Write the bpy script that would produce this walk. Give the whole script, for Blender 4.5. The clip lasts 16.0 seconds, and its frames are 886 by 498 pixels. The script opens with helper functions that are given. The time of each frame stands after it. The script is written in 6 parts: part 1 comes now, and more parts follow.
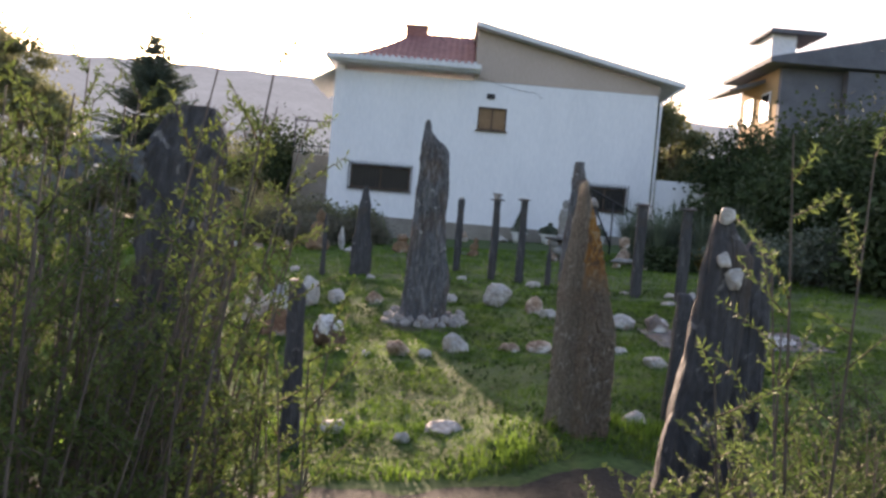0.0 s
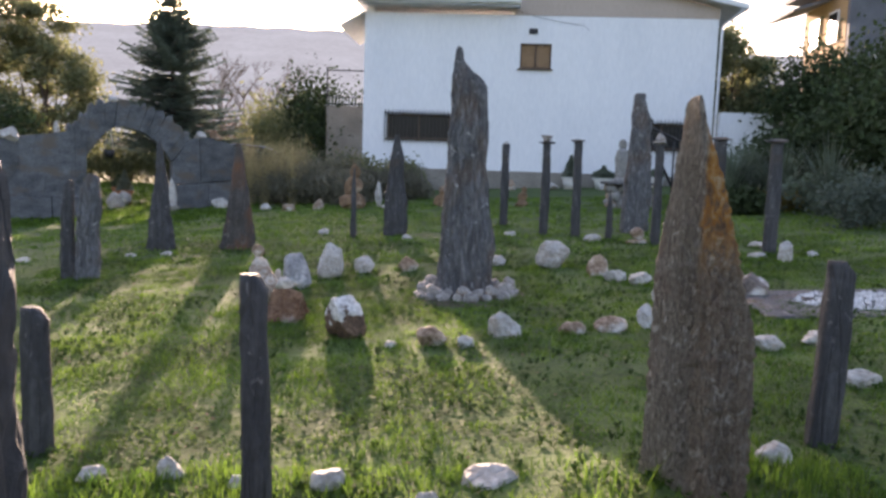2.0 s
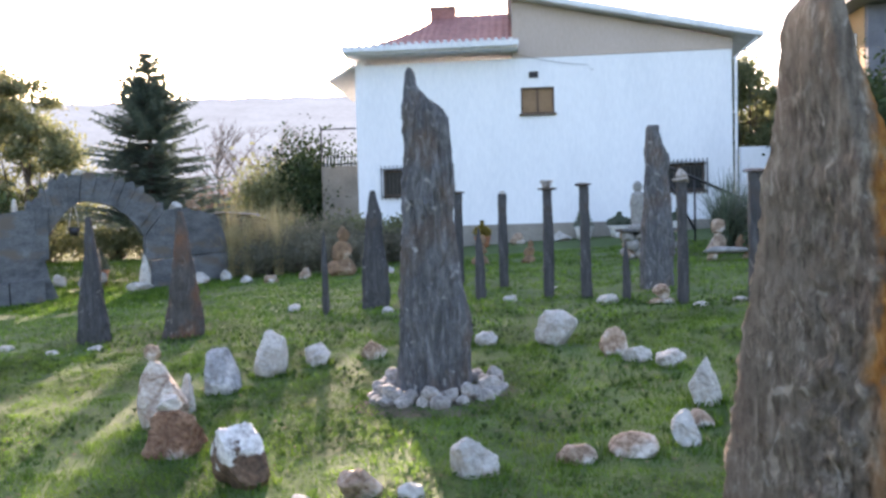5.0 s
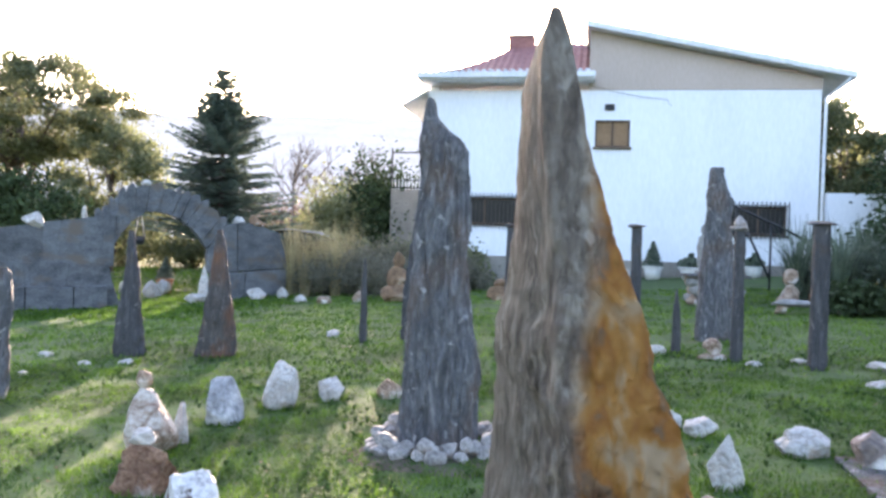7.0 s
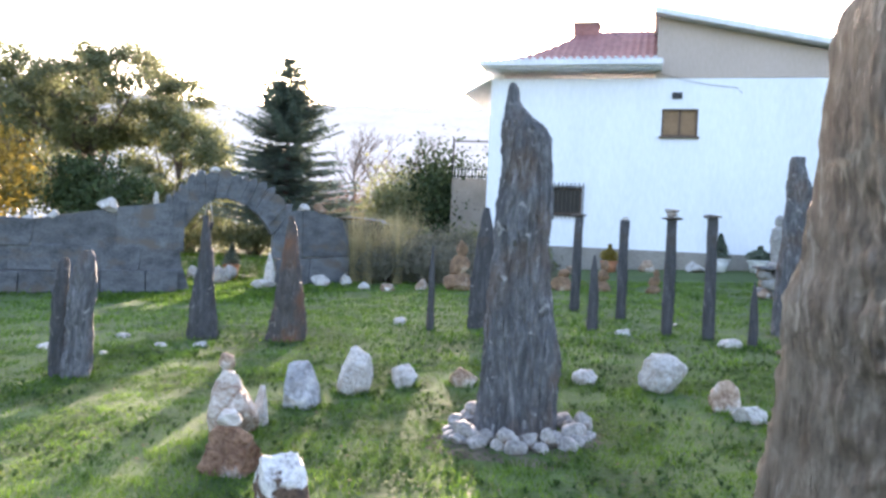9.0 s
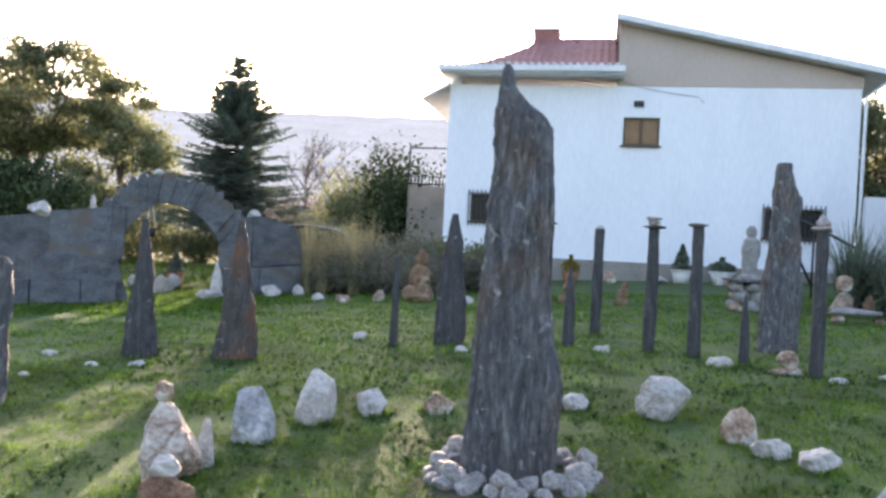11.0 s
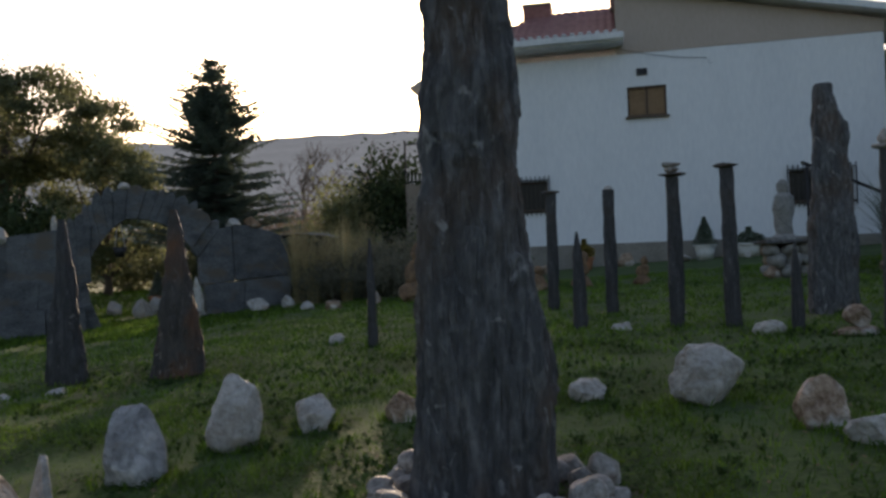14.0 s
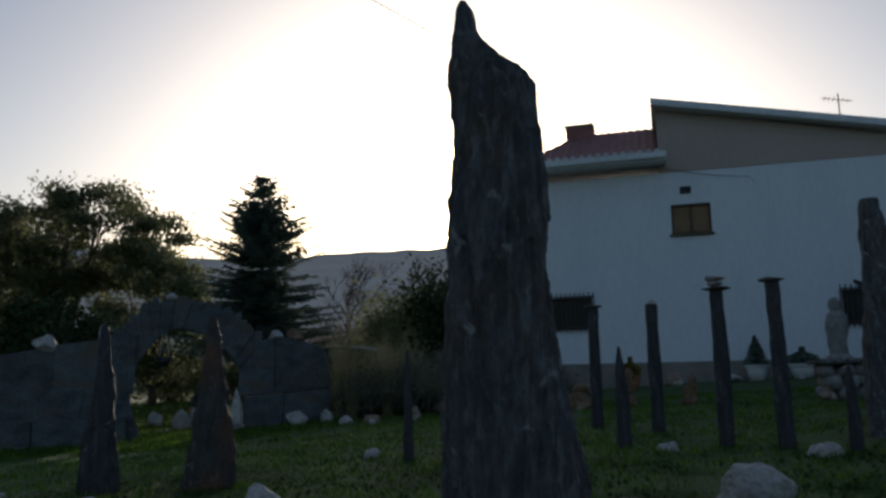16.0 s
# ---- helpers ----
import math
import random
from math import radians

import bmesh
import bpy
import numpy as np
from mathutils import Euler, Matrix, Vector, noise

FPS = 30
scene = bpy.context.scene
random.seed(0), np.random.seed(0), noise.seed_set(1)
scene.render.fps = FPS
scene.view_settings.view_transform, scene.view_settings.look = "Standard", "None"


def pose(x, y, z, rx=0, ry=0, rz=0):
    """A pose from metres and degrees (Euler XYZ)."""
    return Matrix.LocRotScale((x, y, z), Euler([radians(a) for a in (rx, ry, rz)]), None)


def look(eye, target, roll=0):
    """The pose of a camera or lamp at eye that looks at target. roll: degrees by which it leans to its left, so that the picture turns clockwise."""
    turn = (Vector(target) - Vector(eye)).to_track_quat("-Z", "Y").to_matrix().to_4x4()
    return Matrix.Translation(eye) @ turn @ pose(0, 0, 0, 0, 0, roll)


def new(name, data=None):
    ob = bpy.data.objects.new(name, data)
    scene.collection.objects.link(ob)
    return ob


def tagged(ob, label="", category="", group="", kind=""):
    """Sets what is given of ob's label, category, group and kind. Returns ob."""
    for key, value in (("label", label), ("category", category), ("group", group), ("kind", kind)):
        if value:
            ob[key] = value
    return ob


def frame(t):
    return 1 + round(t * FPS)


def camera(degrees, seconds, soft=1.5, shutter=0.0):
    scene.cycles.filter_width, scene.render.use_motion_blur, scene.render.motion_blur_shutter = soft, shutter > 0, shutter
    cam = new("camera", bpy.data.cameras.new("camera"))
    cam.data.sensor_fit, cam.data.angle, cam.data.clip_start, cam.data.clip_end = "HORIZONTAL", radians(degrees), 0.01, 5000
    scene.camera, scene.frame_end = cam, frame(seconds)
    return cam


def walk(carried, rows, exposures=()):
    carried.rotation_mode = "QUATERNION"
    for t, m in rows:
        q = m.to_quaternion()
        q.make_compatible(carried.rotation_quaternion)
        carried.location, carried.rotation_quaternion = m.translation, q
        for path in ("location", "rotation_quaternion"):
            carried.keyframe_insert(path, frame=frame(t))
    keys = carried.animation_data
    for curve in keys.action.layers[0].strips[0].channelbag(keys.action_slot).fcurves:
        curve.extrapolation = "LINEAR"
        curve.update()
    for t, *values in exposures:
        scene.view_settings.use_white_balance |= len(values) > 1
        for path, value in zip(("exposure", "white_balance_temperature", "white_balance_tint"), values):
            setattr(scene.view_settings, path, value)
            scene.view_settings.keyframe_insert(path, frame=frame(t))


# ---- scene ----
cam = camera(58.9, 16.0, soft=2.9)
PATH = [
    (0, (0.346, 0.387, 1.11), (0.339, 2.385, 1.039), 4.9),
    (0.5, (0.394, 0.969, 1.147), (0.449, 2.958, 0.952), 5.9),
    (1, (0.443, 1.319, 1.167), (0.341, 3.297, 0.893), 2.0),
    (1.5, (0.452, 1.684, 1.143), (0.243, 3.652, 0.857), 1.4),
    (2, (0.402, 2.107, 1.125), (0.278, 4.093, 0.919), 1.9),
    (2.5, (0.399, 2.449, 1.118), (0.243, 4.43, 0.885), 2.5),
    (3, (0.44, 2.83, 1.162), (0.176, 4.804, 0.979), 1.4),
    (3.5, (0.435, 3.193, 1.141), (0.219, 5.176, 1.006), 1.1),
    (4, (0.464, 3.525, 1.151), (0.317, 5.511, 0.975), -0.4),
    (4.2, (0.501, 3.656, 1.138), (0.331, 5.646, 1.028), -2.8),
    (6.3, (1.192, 4.599, 1.169), (0.89, 6.575, 1.108), 3.8),
    (6.5, (1.207, 4.6, 1.192), (0.841, 6.565, 1.125), 3.3),
    (7, (1.205, 4.609, 1.253), (0.828, 6.573, 1.252), 2.0),
    (7.5, (1.168, 4.596, 1.234), (0.725, 6.546, 1.172), 3.1),
    (8, (1.137, 4.605, 1.23), (0.663, 6.545, 1.137), 3.1),
    (8.5, (1.097, 4.608, 1.243), (0.587, 6.541, 1.217), 3.7),
    (9, (1.016, 4.628, 1.228), (0.503, 6.56, 1.195), 2.7),
    (9.2, (1.005, 4.641, 1.214), (0.475, 6.569, 1.149), 3.3),
    (11.3, (0.549, 5.591, 1.197), (0.198, 7.559, 1.2), 4.0),
    (11.5, (0.53, 5.71, 1.205), (0.187, 7.68, 1.207), 5.8),
    (12, (0.547, 6.001, 1.257), (0.216, 7.972, 1.317), 5.1),
    (12.5, (0.495, 6.37, 1.159), (0.239, 8.35, 1.28), 2.2),
    (13, (0.522, 6.696, 1.11), (0.366, 8.685, 1.237), 1.4),
    (13.5, (0.614, 6.958, 1.044), (0.196, 8.911, 1.144), 3.0),
    (14, (0.687, 7.096, 0.82), (0.253, 9.048, 0.845), -2.1),
    (14.5, (0.689, 7.126, 0.73), (0.223, 9.07, 0.795), -0.7),
    (15, (0.714, 7.138, 0.736), (0.174, 9.057, 0.899), -0.7),
    (15.5, (0.736, 7.147, 0.769), (0.193, 9.053, 1.04), -0.4),
    (16, (0.741, 7.159, 0.766), (0.21, 9.06, 1.09), -1.1),
]
EXPOSURES = [(0.0, 1.9, 7300, 29), (0.5, 2.1, 7300, 31), (1.5, 2.2, 7300, 31), (3.5, 2.4, 7000, 29), (4.2, 2.5, 6950, 28), (6.3, 3.1, 6600, 25), (9.2, 3.1, 6600, 25), (11.3, 2.6, 6950, 26), (12.5, 2.0, 7100, 26),
             (13.2, 1.35, 7200, 22), (14.0, 0.7, 7100, 21), (14.7, 0.4, 6900, 19), (15.3, -0.15, 6200, 14), (16.0, -0.4, 6000, 13)]
walk(cam, [(t, look(eye, target, roll)) for t, eye, target, roll in PATH], EXPOSURES)

# ---- world, sun ----
SUN_AZ, SUN_EL = -13.4, 10.3
world = bpy.data.worlds.new("world")
scene.world = world
world.use_nodes = True
wn = world.node_tree
sky = wn.nodes.new("ShaderNodeTexSky")
sky.sky_type, sky.sun_disc = "NISHITA", False
sky.sun_elevation, sky.sun_rotation = radians(SUN_EL), radians(SUN_AZ)
sky.air_density, sky.dust_density, sky.ozone_density, sky.altitude = 1.0, 4.0, 1.5, 300
bgn = wn.nodes["Background"]
bgn.inputs[1].default_value = 0.15
wn.links.new(sky.outputs[0], bgn.inputs[0])
sun = new("sun", bpy.data.lights.new("sun", "SUN"))
sun.data.energy, sun.data.angle, sun.data.color = 4.0, radians(0.6), (1.0, 0.86, 0.66)
sa, se = radians(SUN_AZ), radians(SUN_EL)
sun.matrix_world = look((0, 0, 40), (-math.sin(sa) * math.cos(se) * 40, -math.cos(sa) * math.cos(se) * 40, 40 - math.sin(se) * 40))


# ---- materials ----
def material(name, dark, light, rough=0.8, scale=8.0, stretch=(1, 1, 1), bump=0.3, bump_scale=4.0, spots=None, spot_scale=2.0, spot_amount=0.5,
             metal=0.0, vary=0.0, glow_through=0.0, bump_size=0.02, spec=0.4):
    """Two-scale coloured noise with fine relief; spots: a third colour in patches; glow_through: leaf translucency."""
    m = bpy.data.materials.new(name)
    m.use_nodes = True
    nt = m.node_tree
    N, L = nt.nodes.new, nt.links.new
    bsdf = nt.nodes["Principled BSDF"]
    tc, mp = N("ShaderNodeTexCoord"), N("ShaderNodeMapping")
    mp.inputs["Scale"].default_value = stretch
    L(tc.outputs["Object"], mp.inputs[0])
    n1, n2 = N("ShaderNodeTexNoise"), N("ShaderNodeTexNoise")
    n1.inputs["Scale"].default_value, n1.inputs["Detail"].default_value = scale, 6
    n2.inputs["Scale"].default_value, n2.inputs["Detail"].default_value = scale * bump_scale, 8
    L(mp.outputs[0], n1.inputs[0]), L(mp.outputs[0], n2.inputs[0])
    mixf = N("ShaderNodeMix")
    mixf.inputs[0].default_value = 0.45
    L(n1.outputs[0], mixf.inputs[2]), L(n2.outputs[0], mixf.inputs[3])
    ramp = N("ShaderNodeValToRGB")
    ramp.color_ramp.elements[0].position, ramp.color_ramp.elements[1].position = 0.34, 0.66
    ramp.color_ramp.elements[0].color, ramp.color_ramp.elements[1].color = (*dark, 1), (*light, 1)
    L(mixf.outputs[0], ramp.inputs[0])
    out = ramp.outputs[0]
    if spots:
        n3 = N("ShaderNodeTexNoise")
        n3.inputs["Scale"].default_value, n3.inputs["Detail"].default_value = spot_scale, 7
        L(mp.outputs[0], n3.inputs[0])
        r3 = N("ShaderNodeValToRGB")
        r3.color_ramp.elements[0].position, r3.color_ramp.elements[1].position = 1 - spot_amount - 0.06, 1 - spot_amount + 0.08
        L(n3.outputs[0], r3.inputs[0])
        mx = N("ShaderNodeMix")
        mx.data_type = "RGBA"
        mx.inputs[7].default_value = (*spots, 1)
        L(r3.outputs[0], mx.inputs[0]), L(out, mx.inputs[6])
        out = mx.outputs[2]
    if vary:
        oi, geo, hs, sm, vm = N("ShaderNodeObjectInfo"), N("ShaderNodeNewGeometry"), N("ShaderNodeHueSaturation"), N("ShaderNodeMath"), N("ShaderNodeMapRange")
        sm.operation = "ADD"
        L(oi.outputs["Random"], sm.inputs[0]), L(geo.outputs["Random Per Island"], sm.inputs[1])
        vm.inputs[1].default_value, vm.inputs[2].default_value, vm.inputs[3].default_value, vm.inputs[4].default_value = 0, 2, 1 - vary, 1 + vary
        L(sm.outputs[0], vm.inputs[0]), L(vm.outputs[0], hs.inputs["Value"]), L(out, hs.inputs["Color"])
        out = hs.outputs[0]
    L(out, bsdf.inputs["Base Color"])
    bsdf.inputs["Roughness"].default_value, bsdf.inputs["Metallic"].default_value = rough, metal
    bsdf.inputs["Specular IOR Level"].default_value = spec
    if bump:
        bp = N("ShaderNodeBump")
        bp.inputs["Strength"].default_value, bp.inputs["Distance"].default_value = bump, bump_size
        L(mixf.outputs[0], bp.inputs["Height"]), L(bp.outputs[0], bsdf.inputs["Normal"])
    if glow_through:
        tr, ms = N("ShaderNodeBsdfTranslucent"), N("ShaderNodeMixShader")
        ms.inputs[0].default_value = glow_through
        L(out, tr.inputs[0]), L(bsdf.outputs[0], ms.inputs[1]), L(tr.outputs[0], ms.inputs[2])
        L(ms.outputs[0], nt.nodes["Material Output"].inputs[0])
    return m


M_GROUND = material("lawn_soil", (0.025, 0.05, 0.012), (0.08, 0.13, 0.03), 0.95, 1.6, bump=0.8, bump_scale=14, spots=(0.1, 0.09, 0.045), spot_scale=0.9, spot_amount=0.3, bump_size=0.04)
M_BARE = material("worn_soil", (0.05, 0.042, 0.028), (0.13, 0.11, 0.072), 0.95, 7.0, bump=0.9, bump_scale=8, spots=(0.06, 0.1, 0.03), spot_scale=5.0, spot_amount=0.42, bump_size=0.03)
# path soil kept nearly black: the verge's shadow is put into its colour
M_SHADED_EARTH = material("shaded_trodden_earth", (0.012, 0.011, 0.009), (0.038, 0.033, 0.025), 0.95, 5.0, bump=0.9, bump_scale=9, spots=(0.05, 0.046, 0.028), spot_scale=7.0, spot_amount=0.3, bump_size=0.03)
M_GRASS = material("grass_blades", (0.028, 0.07, 0.014), (0.14, 0.235, 0.034), 0.85, 2.2, bump=0, vary=0.8, glow_through=0.5, spots=(0.14, 0.155, 0.035), spot_scale=1.3, spot_amount=0.3, spec=0.08)


def slate_material(name, stops, rust, rust_amount, scale=5.0, stretch=0.3, bump=0.9, zoom=1.0, fleck_from=0.63, swirl=0.9):
    """Foliated slate: bands along the grain, pale quartz flecks, rust patches, fine cracks."""
    m = bpy.data.materials.new(name)
    m.use_nodes = True
    nt = m.node_tree
    N, L = nt.nodes.new, nt.links.new
    bsdf = nt.nodes["Principled BSDF"]
    tc, mp, mp2 = N("ShaderNodeTexCoord"), N("ShaderNodeMapping"), N("ShaderNodeMapping")
    mp.inputs["Scale"].default_value = (2.2 * zoom, 2.2 * zoom, stretch * zoom)
    mp.inputs["Rotation"].default_value = (0.05, 0.1, 0)
    L(tc.outputs["Object"], mp.inputs[0])
    mp2.inputs["Scale"].default_value = (1.3 * zoom, 1.3 * zoom, 0.8 * zoom)
    L(tc.outputs["Object"], mp2.inputs[0])
    band, patch, fine, fleck, crack = [N("ShaderNodeTexNoise") for _ in range(4)] + [N("ShaderNodeTexVoronoi")]
    band.inputs["Scale"].default_value, band.inputs["Detail"].default_value, band.inputs["Roughness"].default_value, band.inputs["Distortion"].default_value = scale * 1.6, 9, 0.62, swirl
    patch.inputs["Scale"].default_value, patch.inputs["Detail"].default_value = 2.1, 8
    fine.inputs["Scale"].default_value, fine.inputs["Detail"].default_value, fine.inputs["Roughness"].default_value = 26, 9, 0.7
    fleck.inputs["Scale"].default_value, fleck.inputs["Detail"].default_value = 9, 10
    fleck.inputs["Distortion"].default_value = 1.2
    crack.feature, crack.inputs["Scale"].default_value = "DISTANCE_TO_EDGE", 7.0
    L(mp.outputs[0], band.inputs[0]), L(mp2.outputs[0], patch.inputs[0]), L(mp2.outputs[0], fine.inputs[0]), L(mp.outputs[0], crack.inputs[0]), L(mp2.outputs[0], fleck.inputs[0])
    mixf = N("ShaderNodeMix")
    mixf.inputs[0].default_value = 0.4
    L(band.outputs[0], mixf.inputs[2]), L(fine.outputs[0], mixf.inputs[3])
    ramp = N("ShaderNodeValToRGB")
    el = ramp.color_ramp.elements
    el[0].position, el[1].position = 0.3, 0.72
    el[0].color, el[1].color = (*stops[0], 1), (*stops[2], 1)
    e = el.new(0.5)
    e.color = (*stops[1], 1)
    L(mixf.outputs[0], ramp.inputs[0])
    out = ramp.outputs[0]
    for node, lo, hi, colour in ((patch, 1 - rust_amount - 0.07, 1 - rust_amount + 0.09, rust), (fleck, fleck_from, fleck_from + 0.07, stops[3])):
        mr, mx = N("ShaderNodeMapRange"), N("ShaderNodeMix")
        mr.inputs[1].default_value, mr.inputs[2].default_value, mr.inputs[4].default_value = lo, hi, 0.85
        L(node.outputs[0], mr.inputs[0])
        mx.data_type = "RGBA"
        mx.inputs[7].default_value = (*colour, 1)
        L(mr.outputs[0], mx.inputs[0]), L(out, mx.inputs[6])
        out = mx.outputs[2]
    L(out, bsdf.inputs["Base Color"])
    bsdf.inputs["Roughness"].default_value, bsdf.inputs["Specular IOR Level"].default_value = 0.72, 0.25
    mrc, addn, add2 = N("ShaderNodeMapRange"), N("ShaderNodeMath"), N("ShaderNodeMath")
    mrc.inputs[2].default_value = 0.08
    L(crack.outputs["Distance"], mrc.inputs[0])
    addn.operation, addn.inputs[1].default_value = "MULTIPLY_ADD", 0.35
    L(mrc.outputs[0], addn.inputs[0]), L(band.outputs[0], addn.inputs[2])
    add2.operation, add2.inputs[1].default_value = "MULTIPLY_ADD", 0.5
    L(fine.outputs[0], add2.inputs[0]), L(addn.outputs[0], add2.inputs[2])
    bp = N("ShaderNodeBump")
    bp.inputs["Strength"].default_value, bp.inputs["Distance"].default_value = bump, 0.03 / zoom ** 0.5
    L(add2.outputs[0], bp.inputs["Height"]), L(bp.outputs[0], bsdf.inputs["Normal"])
    return m


M_SLATE = slate_material("grey_slate", [(0.05, 0.052, 0.056), (0.115, 0.117, 0.122), (0.25, 0.25, 0.25), (0.42, 0.41, 0.4)], (0.15, 0.1, 0.07), 0.42)
M_SLATE_DARK = slate_material("dark_slate", [(0.03, 0.031, 0.033), (0.062, 0.062, 0.064), (0.13, 0.13, 0.13), (0.26, 0.25, 0.24)], (0.11, 0.075, 0.05), 0.38)
M_SLATE_RUST = slate_material("rusty_slate", [(0.035, 0.033, 0.033), (0.075, 0.068, 0.063), (0.15, 0.13, 0.115), (0.3, 0.27, 0.24)], (0.19, 0.085, 0.042), 0.46)
M_WALL_SLATE = material("wall_slate", (0.04, 0.043, 0.046), (0.13, 0.135, 0.14), 0.8, 3.0, (1, 1, 1.6), 0.8, 6, spots=(0.1, 0.082, 0.065), spot_scale=1.9, spot_amount=0.4, vary=0.3, bump_size=0.05)
M_QUARTZ = material("white_quartz", (0.25, 0.23, 0.2), (0.64, 0.62, 0.58), 0.75, 5.5, bump=0.9, bump_scale=5, spots=(0.3, 0.2, 0.13), spot_scale=5.0, spot_amount=0.38, vary=0.15, bump_size=0.05)
M_QUARTZ_GREY = material("grey_quartz", (0.16, 0.16, 0.16), (0.5, 0.5, 0.5), 0.75, 5.0, bump=0.9, bump_scale=5, spots=(0.66, 0.65, 0.63), spot_scale=3.0, spot_amount=0.42, bump_size=0.05)
M_THICKET = material("bare_thicket", (0.11, 0.075, 0.055), (0.22, 0.16, 0.12), 0.9, 3, bump=0, vary=0.3, glow_through=0.3)
M_QUARTZ_BROWN = material("brown_quartz", (0.17, 0.1, 0.06), (0.5, 0.38, 0.28), 0.8, 8.0, bump=0.9, spots=(0.62, 0.57, 0.52), spot_scale=4.5, spot_amount=0.44, vary=0.15, bump_size=0.05)
M_QUARTZ_RED = material("red_brown_quartz", (0.12, 0.055, 0.03), (0.32, 0.19, 0.12), 0.8, 8.0, bump=0.9, spots=(0.55, 0.5, 0.45), spot_scale=4.5, spot_amount=0.38, vary=0.15, bump_size=0.05)
M_QUARTZ_CREAM = material("cream_quartz", (0.3, 0.22, 0.16), (0.62, 0.56, 0.49), 0.78, 7.0, bump=0.9, spots=(0.26, 0.14, 0.09), spot_scale=6.0, spot_amount=0.42, vary=0.15, bump_size=0.05)
M_QUARTZ_DARK = material("dark_quartz", (0.1, 0.08, 0.07), (0.24, 0.19, 0.16), 0.8, 6.0, bump=0.6, spots=(0.66, 0.64, 0.6), spot_scale=4.5, spot_amount=0.45, bump_size=0.05)
M_PEBBLE = material("river_pebble", (0.15, 0.135, 0.12), (0.44, 0.41, 0.38), 0.7, 12.0, bump=0.4, spots=(0.2, 0.15, 0.12), spot_scale=9, spot_amount=0.42, vary=0.25)
M_ORANGE_ROCK = material("ochre_rock", (0.1, 0.06, 0.035), (0.3, 0.18, 0.1), 0.85, 5, bump=0.5, spots=(0.5, 0.42, 0.32), spot_scale=3, spot_amount=0.35)
M_WHITE_WALL = material("white_render", (0.7, 0.72, 0.74), (0.82, 0.83, 0.84), 0.9, 0.5, (1, 1, 0.3), 0.05, 30, vary=0.0)
M_BEIGE = material("beige_render", (0.43, 0.35, 0.29), (0.51, 0.42, 0.36), 0.9, 0.6, (1, 1, 0.3), 0.15, 30)
M_PLINTH = material("grey_plinth", (0.2, 0.18, 0.15), (0.32, 0.29, 0.25), 0.92, 1.5, bump=0.4, bump_scale=10)
M_ROOF_TILE = material("red_roof_tile", (0.2, 0.085, 0.075), (0.33, 0.15, 0.13), 0.75, 2.5, bump=0.2, vary=0.25, spots=(0.3, 0.26, 0.22), spot_scale=3, spot_amount=0.2)
M_ROOF_WHITE = material("white_roof_edge", (0.6, 0.62, 0.63), (0.8, 0.8, 0.8), 0.7, 2, bump=0.1)
M_BROWN_FRAME = material("brown_window_frame", (0.07, 0.045, 0.03), (0.13, 0.08, 0.05), 0.6, 5, bump=0.1)
M_BLIND = material("brown_roller_blind", (0.2, 0.12, 0.06), (0.28, 0.17, 0.09), 0.7, 4, bump=0.1)
M_IRON = material("black_iron", (0.015, 0.015, 0.017), (0.04, 0.04, 0.042), 0.5, 12, bump=0.1, metal=0.4)
M_DARK_GLASS = material("dark_glass", (0.012, 0.013, 0.015), (0.02, 0.021, 0.023), 0.25, 3, bump=0, spec=0.25)
M_BARK = material("bark", (0.05, 0.038, 0.028), (0.14, 0.11, 0.085), 0.95, 6, (2, 2, 0.4), 0.7, 4)
M_FIR = material("fir_needles", (0.055, 0.08, 0.06), (0.13, 0.165, 0.13), 0.7, 3, bump=0, vary=0.35, glow_through=0.25)
M_LEAF_DARK = material("dark_leaves", (0.017, 0.033, 0.011), (0.052, 0.078, 0.027), 0.9, 2, bump=0, vary=0.4, glow_through=0.12)
M_LEAF_OLIVE = material("olive_leaves", (0.1, 0.12, 0.05), (0.23, 0.24, 0.12), 0.6, 2, bump=0, vary=0.4, glow_through=0.5)
M_CLOVER = material("clover_leaves", (0.042, 0.09, 0.024), (0.095, 0.16, 0.04), 0.85, 2, bump=0, vary=0.6, glow_through=0.3, spec=0.12)
M_LITTER = material("fallen_leaves", (0.09, 0.06, 0.03), (0.22, 0.16, 0.09), 0.9, 4, bump=0, vary=0.4)
M_LEAF_YELLOW = material("autumn_leaves", (0.16, 0.12, 0.02), (0.36, 0.26, 0.05), 0.6, 2, bump=0, vary=0.4, glow_through=0.45)
M_LEAF_SPRIG = material("broom_leaves", (0.04, 0.075, 0.018), (0.15, 0.2, 0.055), 0.7, 3, bump=0, vary=0.45, glow_through=0.45)
M_REED = material("dry_reeds", (0.2, 0.17, 0.08), (0.42, 0.36, 0.2), 0.8, 3, bump=0, vary=0.35, glow_through=0.35)
M_SWORD = material("sword_leaves", (0.06, 0.085, 0.055), (0.15, 0.19, 0.13), 0.5, 3, bump=0, vary=0.35, glow_through=0.25)
M_GREY_SHRUB = material("grey_brown_shrub", (0.09, 0.088, 0.06), (0.22, 0.21, 0.15), 0.85, 3, bump=0, vary=0.4, glow_through=0.3)
M_TWIG = material("bare_twigs", (0.11, 0.09, 0.075), (0.2, 0.165, 0.14), 0.9, 5, bump=0)
M_HAZED_HILL = material("hazed_wooded_hillside", (0.1, 0.12, 0.1), (0.2, 0.22, 0.19), 1.0, 0.02, bump=0.2, bump_scale=12, spec=0.0)
